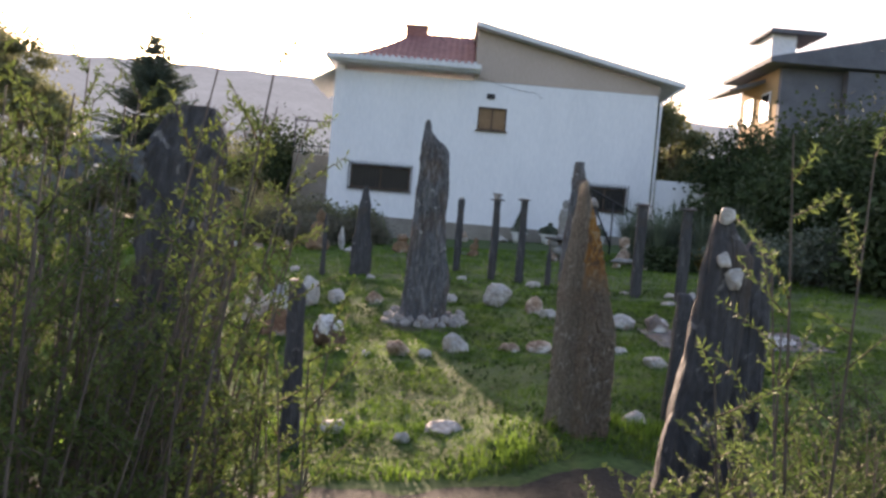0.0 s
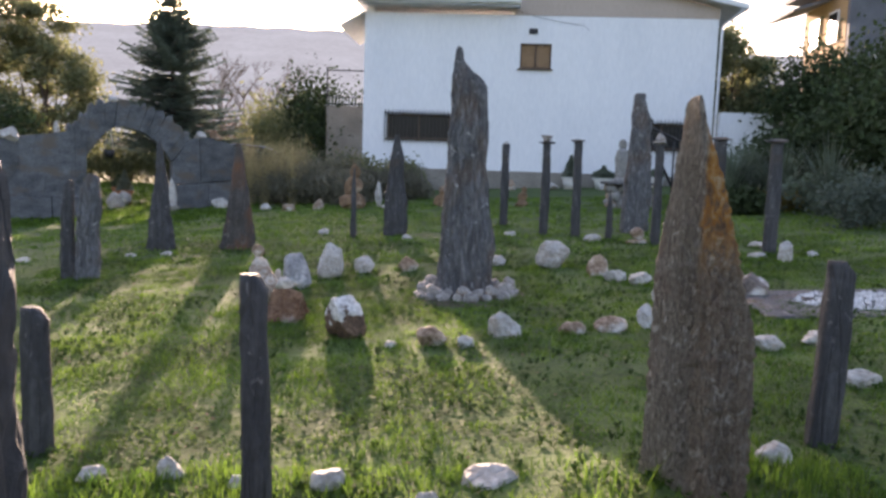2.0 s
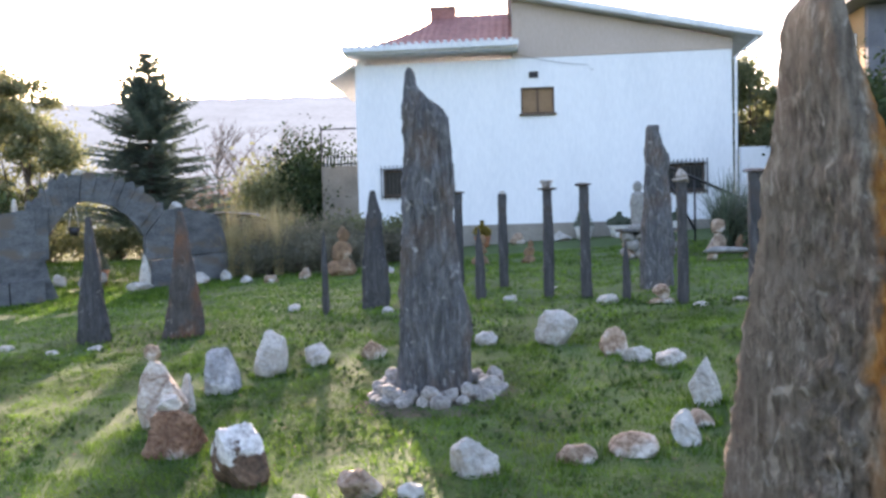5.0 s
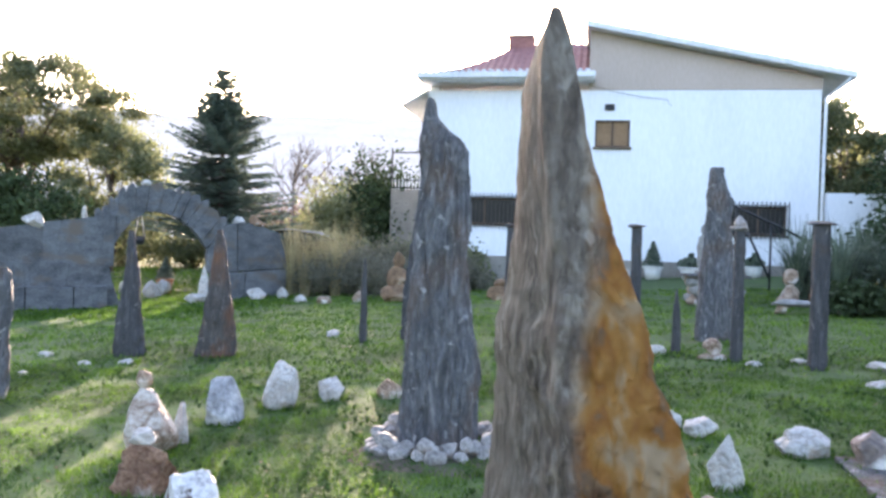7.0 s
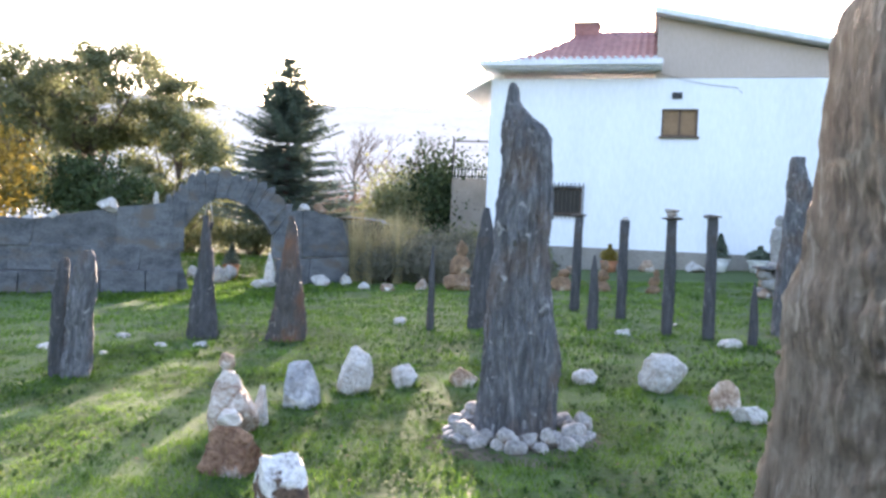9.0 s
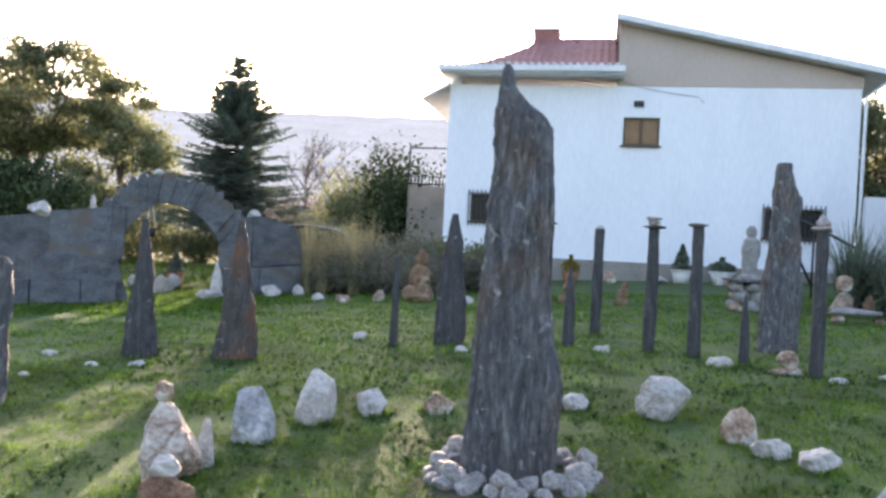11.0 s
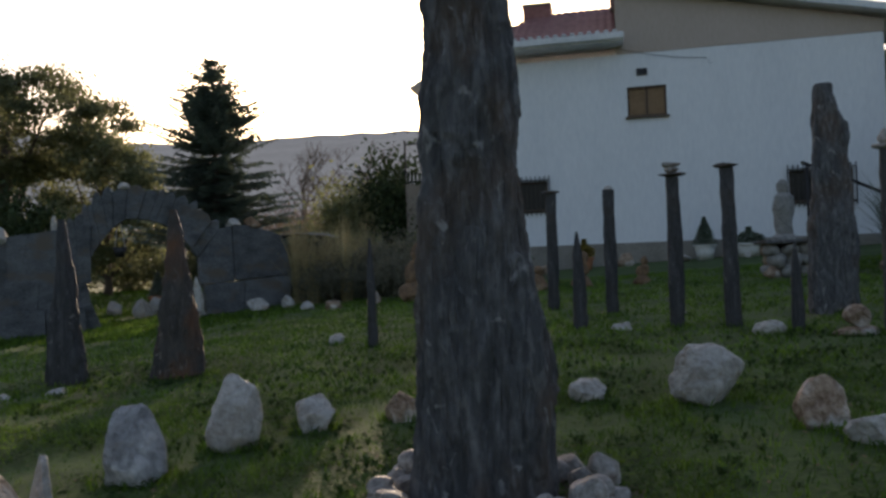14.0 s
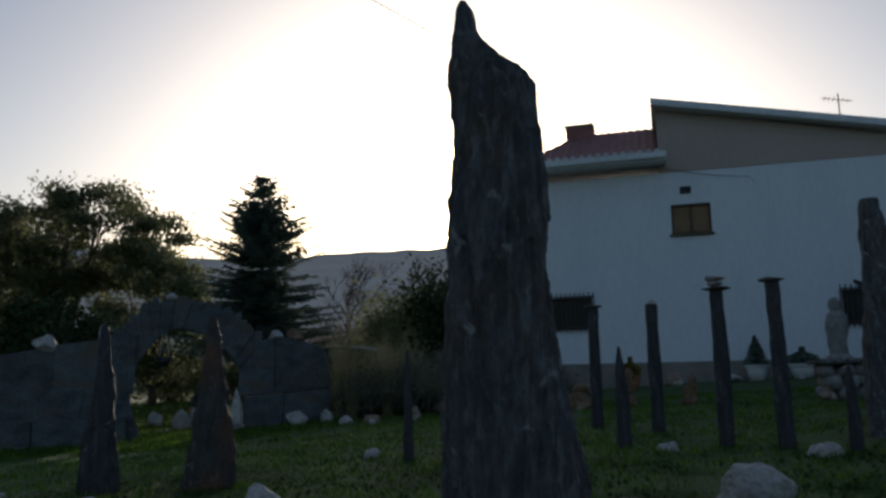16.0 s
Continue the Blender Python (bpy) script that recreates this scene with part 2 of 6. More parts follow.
# faint bluish emission on the far hillside stands in for hazy air
hill_bsdf = M_HAZED_HILL.node_tree.nodes["Principled BSDF"]
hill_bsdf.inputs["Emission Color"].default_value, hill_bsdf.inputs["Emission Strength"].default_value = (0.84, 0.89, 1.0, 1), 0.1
M_TERRACOTTA = material("terracotta", (0.3, 0.12, 0.06), (0.45, 0.2, 0.1), 0.85, 6, bump=0.2)
M_WHITE_POT = material("white_pot", (0.55, 0.54, 0.5), (0.75, 0.74, 0.7), 0.8, 6, bump=0.2)
M_STATUE = material("weathered_cast_stone", (0.16, 0.155, 0.145), (0.34, 0.33, 0.31), 0.9, 9, bump=0.5)
M_HOUSE_GREY = material("grey_cladding", (0.09, 0.095, 0.11), (0.15, 0.155, 0.175), 0.85, 1.2, bump=0.2, bump_scale=12)
M_HOUSE_BRICK = material("ochre_render", (0.3, 0.2, 0.11), (0.42, 0.28, 0.15), 0.9, 1.2, bump=0.2, bump_scale=12)
M_CAR = material("silver_car_paint", (0.55, 0.56, 0.58), (0.62, 0.63, 0.65), 0.25, 1, bump=0, metal=0.5)
M_GRAVEL = material("white_gravel", (0.4, 0.39, 0.37), (0.75, 0.74, 0.72), 0.85, 12, bump=0.4, vary=0.3)


M_ORANGE_BAND = slate_material("orange_banded_slate", [(0.09, 0.072, 0.052), (0.25, 0.21, 0.165), (0.44, 0.385, 0.31), (0.55, 0.5, 0.42)], (0.24, 0.18, 0.14), 0.42, 9.0, 0.35, 1.3, 2.2, 0.6, 0.15)


def orange_band(m):
    """Iron staining down one edge of the stone, with an irregular border."""
    nt = m.node_tree
    N, L = nt.nodes.new, nt.links.new
    bsdf = nt.nodes["Principled BSDF"]
    src = bsdf.inputs["Base Color"].links[0].from_socket
    tc, sep, nz, nz2 = N("ShaderNodeTexCoord"), N("ShaderNodeSeparateXYZ"), N("ShaderNodeTexNoise"), N("ShaderNodeTexNoise")
    nz.inputs["Scale"].default_value, nz.inputs["Detail"].default_value = 5.0, 6
    nz2.inputs["Scale"].default_value, nz2.inputs["Detail"].default_value, nz2.inputs["Distortion"].default_value = 24.0, 12, 0.4
    grain = N("ShaderNodeMapping")
    grain.inputs["Scale"].default_value = (1.5, 1.5, 0.9)
    L(tc.outputs["Object"], grain.inputs[0])
    L(tc.outputs["Object"], sep.inputs[0]), L(tc.outputs["Object"], nz.inputs[0]), L(grain.outputs[0], nz2.inputs[0])
    ma, mr = N("ShaderNodeMath"), N("ShaderNodeMapRange")
    ma.operation, ma.inputs[1].default_value = "MULTIPLY_ADD", 0.1
    L(nz.outputs[0], ma.inputs[0]), L(sep.outputs["X"], ma.inputs[2])
    mr.inputs[1].default_value, mr.inputs[2].default_value = 0.084, 0.098
    L(ma.outputs[0], mr.inputs[0])
    ramp, mx, top, both = N("ShaderNodeValToRGB"), N("ShaderNodeMix"), N("ShaderNodeMapRange"), N("ShaderNodeMath")
    el = ramp.color_ramp.elements
    el[0].position, el[1].position = 0.3, 0.66
    el[0].color, el[1].color = (0.14, 0.06, 0.03, 1), (0.56, 0.4, 0.24, 1)
    for place, colour in ((0.42, (0.28, 0.17, 0.09, 1)), (0.47, (0.42, 0.17, 0.04, 1)), (0.55, (0.52, 0.25, 0.06, 1))):
        el.new(place).color = colour
    L(nz2.outputs[0], ramp.inputs[0])
    # the stain ends below the tip
    top.inputs[1].default_value, top.inputs[2].default_value = 1.62, 1.56
    L(sep.outputs["Z"], top.inputs[0])
    both.operation = "MULTIPLY"
    L(mr.outputs[0], both.inputs[0]), L(top.outputs[0], both.inputs[1])
    low, rest = N("ShaderNodeMapRange"), N("ShaderNodeMath")
    low.inputs[1].default_value, low.inputs[2].default_value, low.inputs[3].default_value = 0.98, 1.2, 0.12
    L(sep.outputs["Z"], low.inputs[0])
    rest.operation = "MULTIPLY"
    L(both.outputs[0], rest.inputs[0]), L(low.outputs[0], rest.inputs[1])
    mx.data_type = "RGBA"
    L(rest.outputs[0], mx.inputs[0]), L(src, mx.inputs[6]), L(ramp.outputs[0], mx.inputs[7])
    L(mx.outputs[2], bsdf.inputs["Base Color"])




def fibres(m, across, along, pale, strength, depth, grooves):
    """Fine foliation along a slab: pale ridges and dark grooves, in colour and relief."""
    nt = m.node_tree
    N, L = nt.nodes.new, nt.links.new
    bsdf = nt.nodes["Principled BSDF"]
    src, nrm = bsdf.inputs["Base Color"].links[0].from_socket, bsdf.inputs["Normal"].links[0].from_socket
    tc, mp, nz, blot = N("ShaderNodeTexCoord"), N("ShaderNodeMapping"), N("ShaderNodeTexNoise"), N("ShaderNodeTexNoise")
    mp.inputs["Scale"].default_value = (across, across, along)
    mp.inputs["Rotation"].default_value = (0, 0.03, 0.5)
    nz.inputs["Scale"].default_value, nz.inputs["Detail"].default_value, nz.inputs["Roughness"].default_value, nz.inputs["Distortion"].default_value = 1.0, 7, 0.66, 0.15
    blot.inputs["Scale"].default_value, blot.inputs["Detail"].default_value = 11.0, 6
    L(tc.outputs["Object"], mp.inputs[0]), L(mp.outputs[0], nz.inputs[0]), L(tc.outputs["Object"], blot.inputs[0])
    ridge, much, share, mx = N("ShaderNodeMapRange"), N("ShaderNodeMapRange"), N("ShaderNodeMath"), N("ShaderNodeMix")
    ridge.inputs[1].default_value, ridge.inputs[2].default_value = 0.52, 0.61
    much.inputs[1].default_value, much.inputs[2].default_value, much.inputs[3].default_value, much.inputs[4].default_value = 0.35, 0.65, 0.15, strength
    share.operation = "MULTIPLY"
    L(nz.outputs[0], ridge.inputs[0]), L(blot.outputs[0], much.inputs[0]), L(ridge.outputs[0], share.inputs[0]), L(much.outputs[0], share.inputs[1])
    mx.data_type = "RGBA"
    mx.inputs[7].default_value = (*pale, 1)
    L(share.outputs[0], mx.inputs[0]), L(src, mx.inputs[6])
    groove, dark, mul = N("ShaderNodeMapRange"), N("ShaderNodeMix"), N("ShaderNodeMath")
    groove.inputs[1].default_value, groove.inputs[2].default_value, groove.inputs[3].default_value, groove.inputs[4].default_value = 0.36, 0.46, grooves, 0.0
    L(nz.outputs[0], groove.inputs[0])
    dark.data_type, dark.blend_type = "RGBA", "MULTIPLY"
    dark.inputs[7].default_value = (0.3, 0.27, 0.25, 1)
    L(groove.outputs[0], dark.inputs[0]), L(mx.outputs[2], dark.inputs[6]), L(dark.outputs[2], bsdf.inputs["Base Color"])
    bp = N("ShaderNodeBump")
    bp.inputs["Strength"].default_value, bp.inputs["Distance"].default_value = 1.0, depth
    chip, total = N("ShaderNodeTexNoise"), N("ShaderNodeMath")
    chip.inputs["Scale"].default_value, chip.inputs["Detail"].default_value, chip.inputs["Roughness"].default_value = across * 0.42, 8, 0.72
    total.operation, total.inputs[1].default_value = "MULTIPLY_ADD", 0.9
    L(tc.outputs["Object"], chip.inputs[0]), L(chip.outputs[0], total.inputs[0]), L(nz.outputs[0], total.inputs[2])
    L(total.outputs[0], bp.inputs["Height"]), L(nrm, bp.inputs["Normal"]), L(bp.outputs[0], bsdf.inputs["Normal"])


fibres(M_ORANGE_BAND, 85.0, 34.0, (0.62, 0.55, 0.44), 0.6, 0.03, 0.55)
orange_band(M_ORANGE_BAND)
fibres(M_SLATE, 30.0, 7.0, (0.34, 0.34, 0.34), 0.45, 0.02, 0.35)


def capped_quartz(name, body_dark, body_light, cap, level):
    """Dark boulder whose upper part is white quartz, with a ragged border."""
    m = material(name, body_dark, body_light, 0.8, 9.0, bump=0.8, bump_size=0.04)
    nt = m.node_tree
    N, L = nt.nodes.new, nt.links.new
    bsdf = nt.nodes["Principled BSDF"]
    src = bsdf.inputs["Base Color"].links[0].from_socket
    tc, sep, nz, ma, mr, mx = N("ShaderNodeTexCoord"), N("ShaderNodeSeparateXYZ"), N("ShaderNodeTexNoise"), N("ShaderNodeMath"), N("ShaderNodeMapRange"), N("ShaderNodeMix")
    nz.inputs["Scale"].default_value, nz.inputs["Detail"].default_value = 9.0, 8
    L(tc.outputs["Object"], sep.inputs[0]), L(tc.outputs["Object"], nz.inputs[0])
    ma.operation, ma.inputs[1].default_value = "MULTIPLY_ADD", 0.7
    L(nz.outputs[0], ma.inputs[0]), L(sep.outputs["Z"], ma.inputs[2])
    mr.inputs[1].default_value, mr.inputs[2].default_value = level + 0.35, level + 0.4
    L(ma.outputs[0], mr.inputs[0])
    mx.data_type = "RGBA"
    grain, tone = N("ShaderNodeTexNoise"), N("ShaderNodeMix")
    grain.inputs["Scale"].default_value, grain.inputs["Detail"].default_value, grain.inputs["Roughness"].default_value = 22.0, 8, 0.7
    tone.data_type = "RGBA"
    tone.inputs[6].default_value, tone.inputs[7].default_value = (cap[0] * 0.35, cap[1] * 0.33, cap[2] * 0.32, 1), (*cap, 1)
    even = N("ShaderNodeMapRange")
    even.inputs[1].default_value, even.inputs[2].default_value = 0.32, 0.56
    L(tc.outputs["Object"], grain.inputs[0]), L(grain.outputs[0], even.inputs[0]), L(even.outputs[0], tone.inputs[0]), L(tone.outputs[2], mx.inputs[7])
    L(mr.outputs[0], mx.inputs[0]), L(src, mx.inputs[6]), L(mx.outputs[2], bsdf.inputs["Base Color"])
    return m


def veined(m, colour, scale, amount):
    """Thin wandering stained cracks over a pale rock."""
    nt = m.node_tree
    N, L = nt.nodes.new, nt.links.new
    bsdf = nt.nodes["Principled BSDF"]
    src, nrm = bsdf.inputs["Base Color"].links[0].from_socket, bsdf.inputs["Normal"].links[0].from_socket
    tc, warp, mad, cell, line, mx, bp = N("ShaderNodeTexCoord"), N("ShaderNodeTexNoise"), N("ShaderNodeVectorMath"), N("ShaderNodeTexVoronoi"), N("ShaderNodeMapRange"), N("ShaderNodeMix"), N("ShaderNodeBump")
    warp.inputs["Scale"].default_value, warp.inputs["Detail"].default_value = scale * 0.9, 6
    mad.operation, mad.inputs[1].default_value = "MULTIPLY_ADD", (0.5, 0.5, 0.5)
    L(tc.outputs["Object"], warp.inputs[0]), L(warp.outputs["Color"], mad.inputs[0]), L(tc.outputs["Object"], mad.inputs[2])
    cell.feature, cell.inputs["Scale"].default_value = "DISTANCE_TO_EDGE", scale
    L(mad.outputs[0], cell.inputs[0])
    line.inputs[1].default_value, line.inputs[2].default_value, line.inputs[3].default_value, line.inputs[4].default_value = 0.0, 0.11, amount, 0.0
    L(cell.outputs["Distance"], line.inputs[0])
    mx.data_type = "RGBA"
    mx.inputs[7].default_value = (*colour, 1)
    L(line.outputs[0], mx.inputs[0]), L(src, mx.inputs[6]), L(mx.outputs[2], bsdf.inputs["Base Color"])
    bp.inputs["Strength"].default_value, bp.inputs["Distance"].default_value, bp.invert = 0.8, 0.02, True
    L(line.outputs[0], bp.inputs["Height"]), L(nrm, bp.inputs["Normal"]), L(bp.outputs[0], bsdf.inputs["Normal"])


for vein_mat, vein_colour, vein_amount in ((M_QUARTZ, (0.3, 0.24, 0.18), 0.3), (M_QUARTZ_CREAM, (0.17, 0.08, 0.04), 0.5), (M_QUARTZ_BROWN, (0.16, 0.1, 0.06), 0.35), (M_QUARTZ_RED, (0.07, 0.03, 0.02), 0.35), (M_QUARTZ_GREY, (0.1, 0.1, 0.1), 0.3)):
    veined(vein_mat, vein_colour, 4.5, vein_amount)


M_CAPPED = capped_quartz("white_capped_boulder", (0.05, 0.03, 0.02), (0.2, 0.12, 0.075), (0.68, 0.65, 0.61), 0.2)


# ---- helpers of the scene ----
def ground_z(x, y):
    cx = max(-10.0, min(10.0, x))
    z = -0.2 + 0.05 * cx + 0.03 * (min(y, 32.0) - 9.5)
    z += 0.14 * math.exp(-((x - 1.3) ** 2 + (y - 5.3) ** 2) / 0.45)
    z += 0.03 * noise.noise((x * 0.35, y * 0.35, 3.1)) * min(1.0, max(0.0, (y + 4) / 4))
    return z


def link(name, bm, mat, parent=None, label="", smooth=True):
    me = bpy.data.meshes.new(name)
    if isinstance(bm, tuple):
        me.from_pydata(*bm)
    else:
        bm.to_mesh(me)
        bm.free()
    me.materials.append(mat)
    if smooth:
        me.polygons.foreach_set("use_smooth", [True] * len(me.polygons))
    ob = new(name, me)
    if parent:
        ob.parent = parent
    if label:
        ob["label"] = label
    return ob


part = link


def thing(name, at, label, category, group="", kind="", rz=0.0):
    ob = new(name)
    ob.matrix_basis = pose(*at, 0, 0, rz)
    return tagged(ob, label, category, group, kind)


def box(bm, x0, x1, y0, y1, z0, z1, bevel=0.0):
    r = bmesh.ops.create_cube(bm, size=1.0)
    for v in r["verts"]:
        v.co = Vector((x0 + (v.co.x + 0.5) * (x1 - x0), y0 + (v.co.y + 0.5) * (y1 - y0), z0 + (v.co.z + 0.5) * (z1 - z0)))
    if bevel:
        es = list({e for v in r["verts"] for e in v.link_edges})
        bmesh.ops.bevel(bm, geom=es, offset=bevel, segments=1, affect="EDGES")
    return bm


def boxes(*rows, bevel=0.0):
    bm = bmesh.new()
    for r in rows:
        box(bm, *r, bevel=bevel)
    return bm


def extruded(pts, y0, y1):
    """A solid from an outline in the xz plane."""
    bm = bmesh.new()
    a = [bm.verts.new((x, y0, z)) for x, z in pts]
    b = [bm.verts.new((x, y1, z)) for x, z in pts]
    n = len(pts)
    bm.faces.new(a), bm.faces.new(b[::-1])
    for i in range(n):
        bm.faces.new((a[i], b[i], b[(i + 1) % n], a[(i + 1) % n]))
    bmesh.ops.recalc_face_normals(bm, faces=bm.faces)
    return bm


def tube(points, radii, sides=7):
    """A tapered tube along points, as vertices and faces."""
    vs, fs = [], []
    P = [Vector(p) for p in points]
    for i, p in enumerate(P):
        d = (P[min(i + 1, len(P) - 1)] - P[max(i - 1, 0)]).normalized()
        a = d.orthogonal().normalized()
        b = d.cross(a)
        for k in range(sides):
            w = 2 * math.pi * k / sides
            vs.append(p + (a * math.cos(w) + b * math.sin(w)) * radii[i])
    for i in range(len(P) - 1):
        for k in range(sides):
            k2 = (k + 1) % sides
            fs.append((i * sides + k, i * sides + k2, (i + 1) * sides + k2, (i + 1) * sides + k))
    fs.append(tuple(range(sides))[::-1])
    fs.append(tuple((len(P) - 1) * sides + k for k in range(sides)))
    return vs, fs


def merged(pieces):
    vs, fs = [], []
    for v, f in pieces:
        o = len(vs)
        vs += [tuple(p) for p in v]
        fs += [tuple(i + o for i in q) for q in f]
    return vs, [], fs


def section_at(corners, q):
    """The place at the share q of the way round a polygon of corners, slightly rounded."""
    def at(u):
        u = (u % 1.0) * len(corners)
        a, b = corners[int(u) % len(corners)], corners[(int(u) + 1) % len(corners)]
        f = u - int(u)
        return Vector((a[0] + (b[0] - a[0]) * f, a[1] + (b[1] - a[1]) * f))
    m = (at(q - 0.012) + at(q) + at(q + 0.012)) / 3
    return m.x, m.y


def stone_mesh(profile, thick, seed, levels=50, around=36, rough=1.0, flat=3.2, lean=0.0, grain=1.0, chop=1.0, broad=1.0, section=None):
    """A standing slab: profile rows (height, left, right), layered along its height; lean: metres that the top goes forward."""
    rnd = random.Random(seed)
    off = Vector((rnd.uniform(-50, 50), rnd.uniform(-50, 50), rnd.uniform(-50, 50)))
    hs, ls, rs = [np.array(c) for c in zip(*profile)]
    H = hs[-1]
    vs, fs = [], []
    for i in range(levels + 1):
        h = H * i / levels
        l, r = float(np.interp(h, hs, ls)), float(np.interp(h, hs, rs))
        c, w = (l + r) / 2, max((r - l) / 2, 0.004)
        t = thick / 2 * min(1.0, 0.35 + 0.9 * w / max((rs - ls).max() / 2, 0.01)) * (1 - 0.3 * h / H)
        for k in range(around):
            a = 2 * math.pi * k / around
            ca, sa_ = math.cos(a), math.sin(a)
            x = math.copysign(abs(ca) ** (2 / flat), ca)
            y = math.copysign(abs(sa_) ** (2 / flat), sa_)
            if section:
                x, y = section_at(section, k / around)
            p0 = Vector((c + x * w, y * t, h))
            g = Vector((p0.x * grain, p0.y * grain, p0.z * grain * chop))
            warp = noise.noise(g * 3.0 + off) * 0.05
            g.x, g.y = g.x + warp, g.y + warp
            ridge = 0.35 - abs(noise.noise(Vector((g.x * 13, g.y * 13, g.z * 0.6)) + off))
            thin = 0.3 - abs(noise.noise(Vector((g.x * 38, g.y * 38, g.z * 2.2)) - off))
            tiny = noise.noise(Vector((g.x * 85, g.y * 85, g.z * 14)) + off)
            tread = noise.noise(Vector((g.x * 5, g.y * 5, g.z * 1.3)) - off) * 4.0
            flake = noise.noise(Vector((g.x * 17, g.y * 17, g.z * 5.5)) + off) * 3.2
            wide = noise.noise(Vector((p0.x * 2.5, p0.y * 2.5, p0.z * 1.6)) + off)
            d = 0.5 * ridge + 0.45 * thin + (0.1 + 0.04 / broad) * tiny + 0.3 * broad * wide
            d += 0.2 * broad * (math.floor(tread) + min(1.0, (tread % 1.0) * 6)) + 0.16 * (math.floor(flake) + min(1.0, (flake % 1.0) * 4))
            n = Vector((x, y * 1.2, 0)).normalized()
            p = p0 + n * d * rough * min(1, w * 8) * 0.05
            p.y -= lean * h / H
            vs.append(p)
    for i in range(levels):
        for k in range(around):
            k2 = (k + 1) % around
            fs.append((i * around + k, i * around + k2, (i + 1) * around + k2, (i + 1) * around + k))
    fs.append(tuple(levels * around + k for k in range(around)))
    return vs, [], fs


STONES = []


def standing_stone(name, x, y, profile, thick, mat, label, seed, rz=0.0, category="standing stone", group="", sink=0.12, crisp=0.6, **kw):
    ob = link(name, stone_mesh(profile, thick, seed, **kw), mat)
    ob.data.set_sharp_from_angle(angle=crisp)
    ob.matrix_basis = pose(x, y, ground_z(x, y) - sink, 0, 0, rz)
    STONES.append((x + (profile[0][1] + profile[0][2]) / 2, y, (profile[0][2] - profile[0][1]) / 2, thick / 2))
    return tagged(ob, label, category, group)


def rock_mesh(w, d, h, seed, sub=4, facets=12, rough=0.1, peak=0.0):
    """An angular boulder: a rounded hull of random planes, with finer noise. It stands on z = 0."""
    rnd = random.Random(seed)
    planes = []
    for _ in range(facets):
        v = Vector((rnd.gauss(0, 1), rnd.gauss(0, 1), rnd.gauss(0, 1))).normalized()
        planes.append((v, rnd.uniform(0.5, 0.9)))
    off = Vector((seed * 1.7, seed * 0.31, seed * 2.3))
    bm = bmesh.new()
    bmesh.ops.create_icosphere(bm, subdivisions=sub, radius=1.0)
    for v in bm.verts:
        n = v.co.normalized()
        r = 1.0
        for pn, pd in planes:
            c = n.dot(pn)
            if c > 0.2:
                r = min(r, pd / c)
        r *= 1 + rough * (noise.noise(n * 2.5 + off) + 0.5 * noise.noise(n * 7 + off) + 0.3 * noise.noise(n * 16 + off))
        v.co = n * r
    lo = [min(v.co[k] for v in bm.verts) for k in range(3)]
    hi = [max(v.co[k] for v in bm.verts) for k in range(3)]
    size = (w, d, h * 1.12)
    for v in bm.verts:
        q = [(v.co[k] - lo[k]) / (hi[k] - lo[k]) for k in range(3)]
        f = 1 - peak * max(0.0, q[2] - 0.4) * 1.6
        v.co = Vector(((q[0] - 0.5) * size[0] * f, (q[1] - 0.5) * size[1] * f, q[2] * size[2] - h * 0.12))
    return bm


def rock(name, x, y, w, h, mat, label, seed, group="", depth=None, peak=0.25, z=None, category="rock", sub=4, sink=0.0, **kw):
    ob = link(name, rock_mesh(w, depth or w * 0.8, h, seed, sub=sub, peak=peak, **kw), mat)
    ob.data.set_sharp_from_angle(angle=0.42)
    ob.matrix_basis = pose(x, y, (ground_z(x, y) - 0.03 if z is None else z) - sink, 0, 0, (seed * 37) % 40 - 20)
    if z is None:
        STONES.append((x, y, w / 2, w * 0.4))
    return tagged(ob, label, category, group)


def wpart(name, bm, mat, parent, label="", smooth=False):
    """A part whose vertices are given in world places."""
    ob = link(name, bm, mat, parent, label, smooth)
    if parent.parent is None:
        ob.matrix_parent_inverse = parent.matrix_basis.inverted()
    return ob


def pierced(x0, x1, z0, z1, y0, y1, holes):
    """A wall along x with openings (x0, x1, z0, z1) through it."""
    xs = sorted({x0, x1, *[h[0] for h in holes], *[h[1] for h in holes]})
    zs = sorted({z0, z1, *[h[2] for h in holes], *[h[3] for h in holes]})
    vs, fs, ids = [], [], {}

    def vert(i, k, y):
        key = (i, k, y)
        if key not in ids:
            ids[key] = len(vs)
            vs.append((xs[i], y, zs[k]))
        return ids[key]

    def solid(i, k):
        if not (0 <= i < len(xs) - 1 and 0 <= k < len(zs) - 1):
            return False
        cx, cz = (xs[i] + xs[i + 1]) / 2, (zs[k] + zs[k + 1]) / 2
        return not any(h[0] < cx < h[1] and h[2] < cz < h[3] for h in holes)

    for i in range(len(xs) - 1):
        for k in range(len(zs) - 1):
            if not solid(i, k):
                continue
            a = [(i, k), (i + 1, k), (i + 1, k + 1), (i, k + 1)]
            fs.append(tuple(vert(*p, y0) for p in a))
            fs.append(tuple(vert(*p, y1) for p in a[::-1]))
            for (di, dk), (p, q) in zip(((0, -1), (1, 0), (0, 1), (-1, 0)), ((a[0], a[1]), (a[1], a[2]), (a[2], a[3]), (a[3], a[0]))):
                if not solid(i + di, k + dk):
                    fs.append((vert(*p, y1), vert(*q, y1), vert(*q, y0), vert(*p, y0)))
    return vs, [], fs


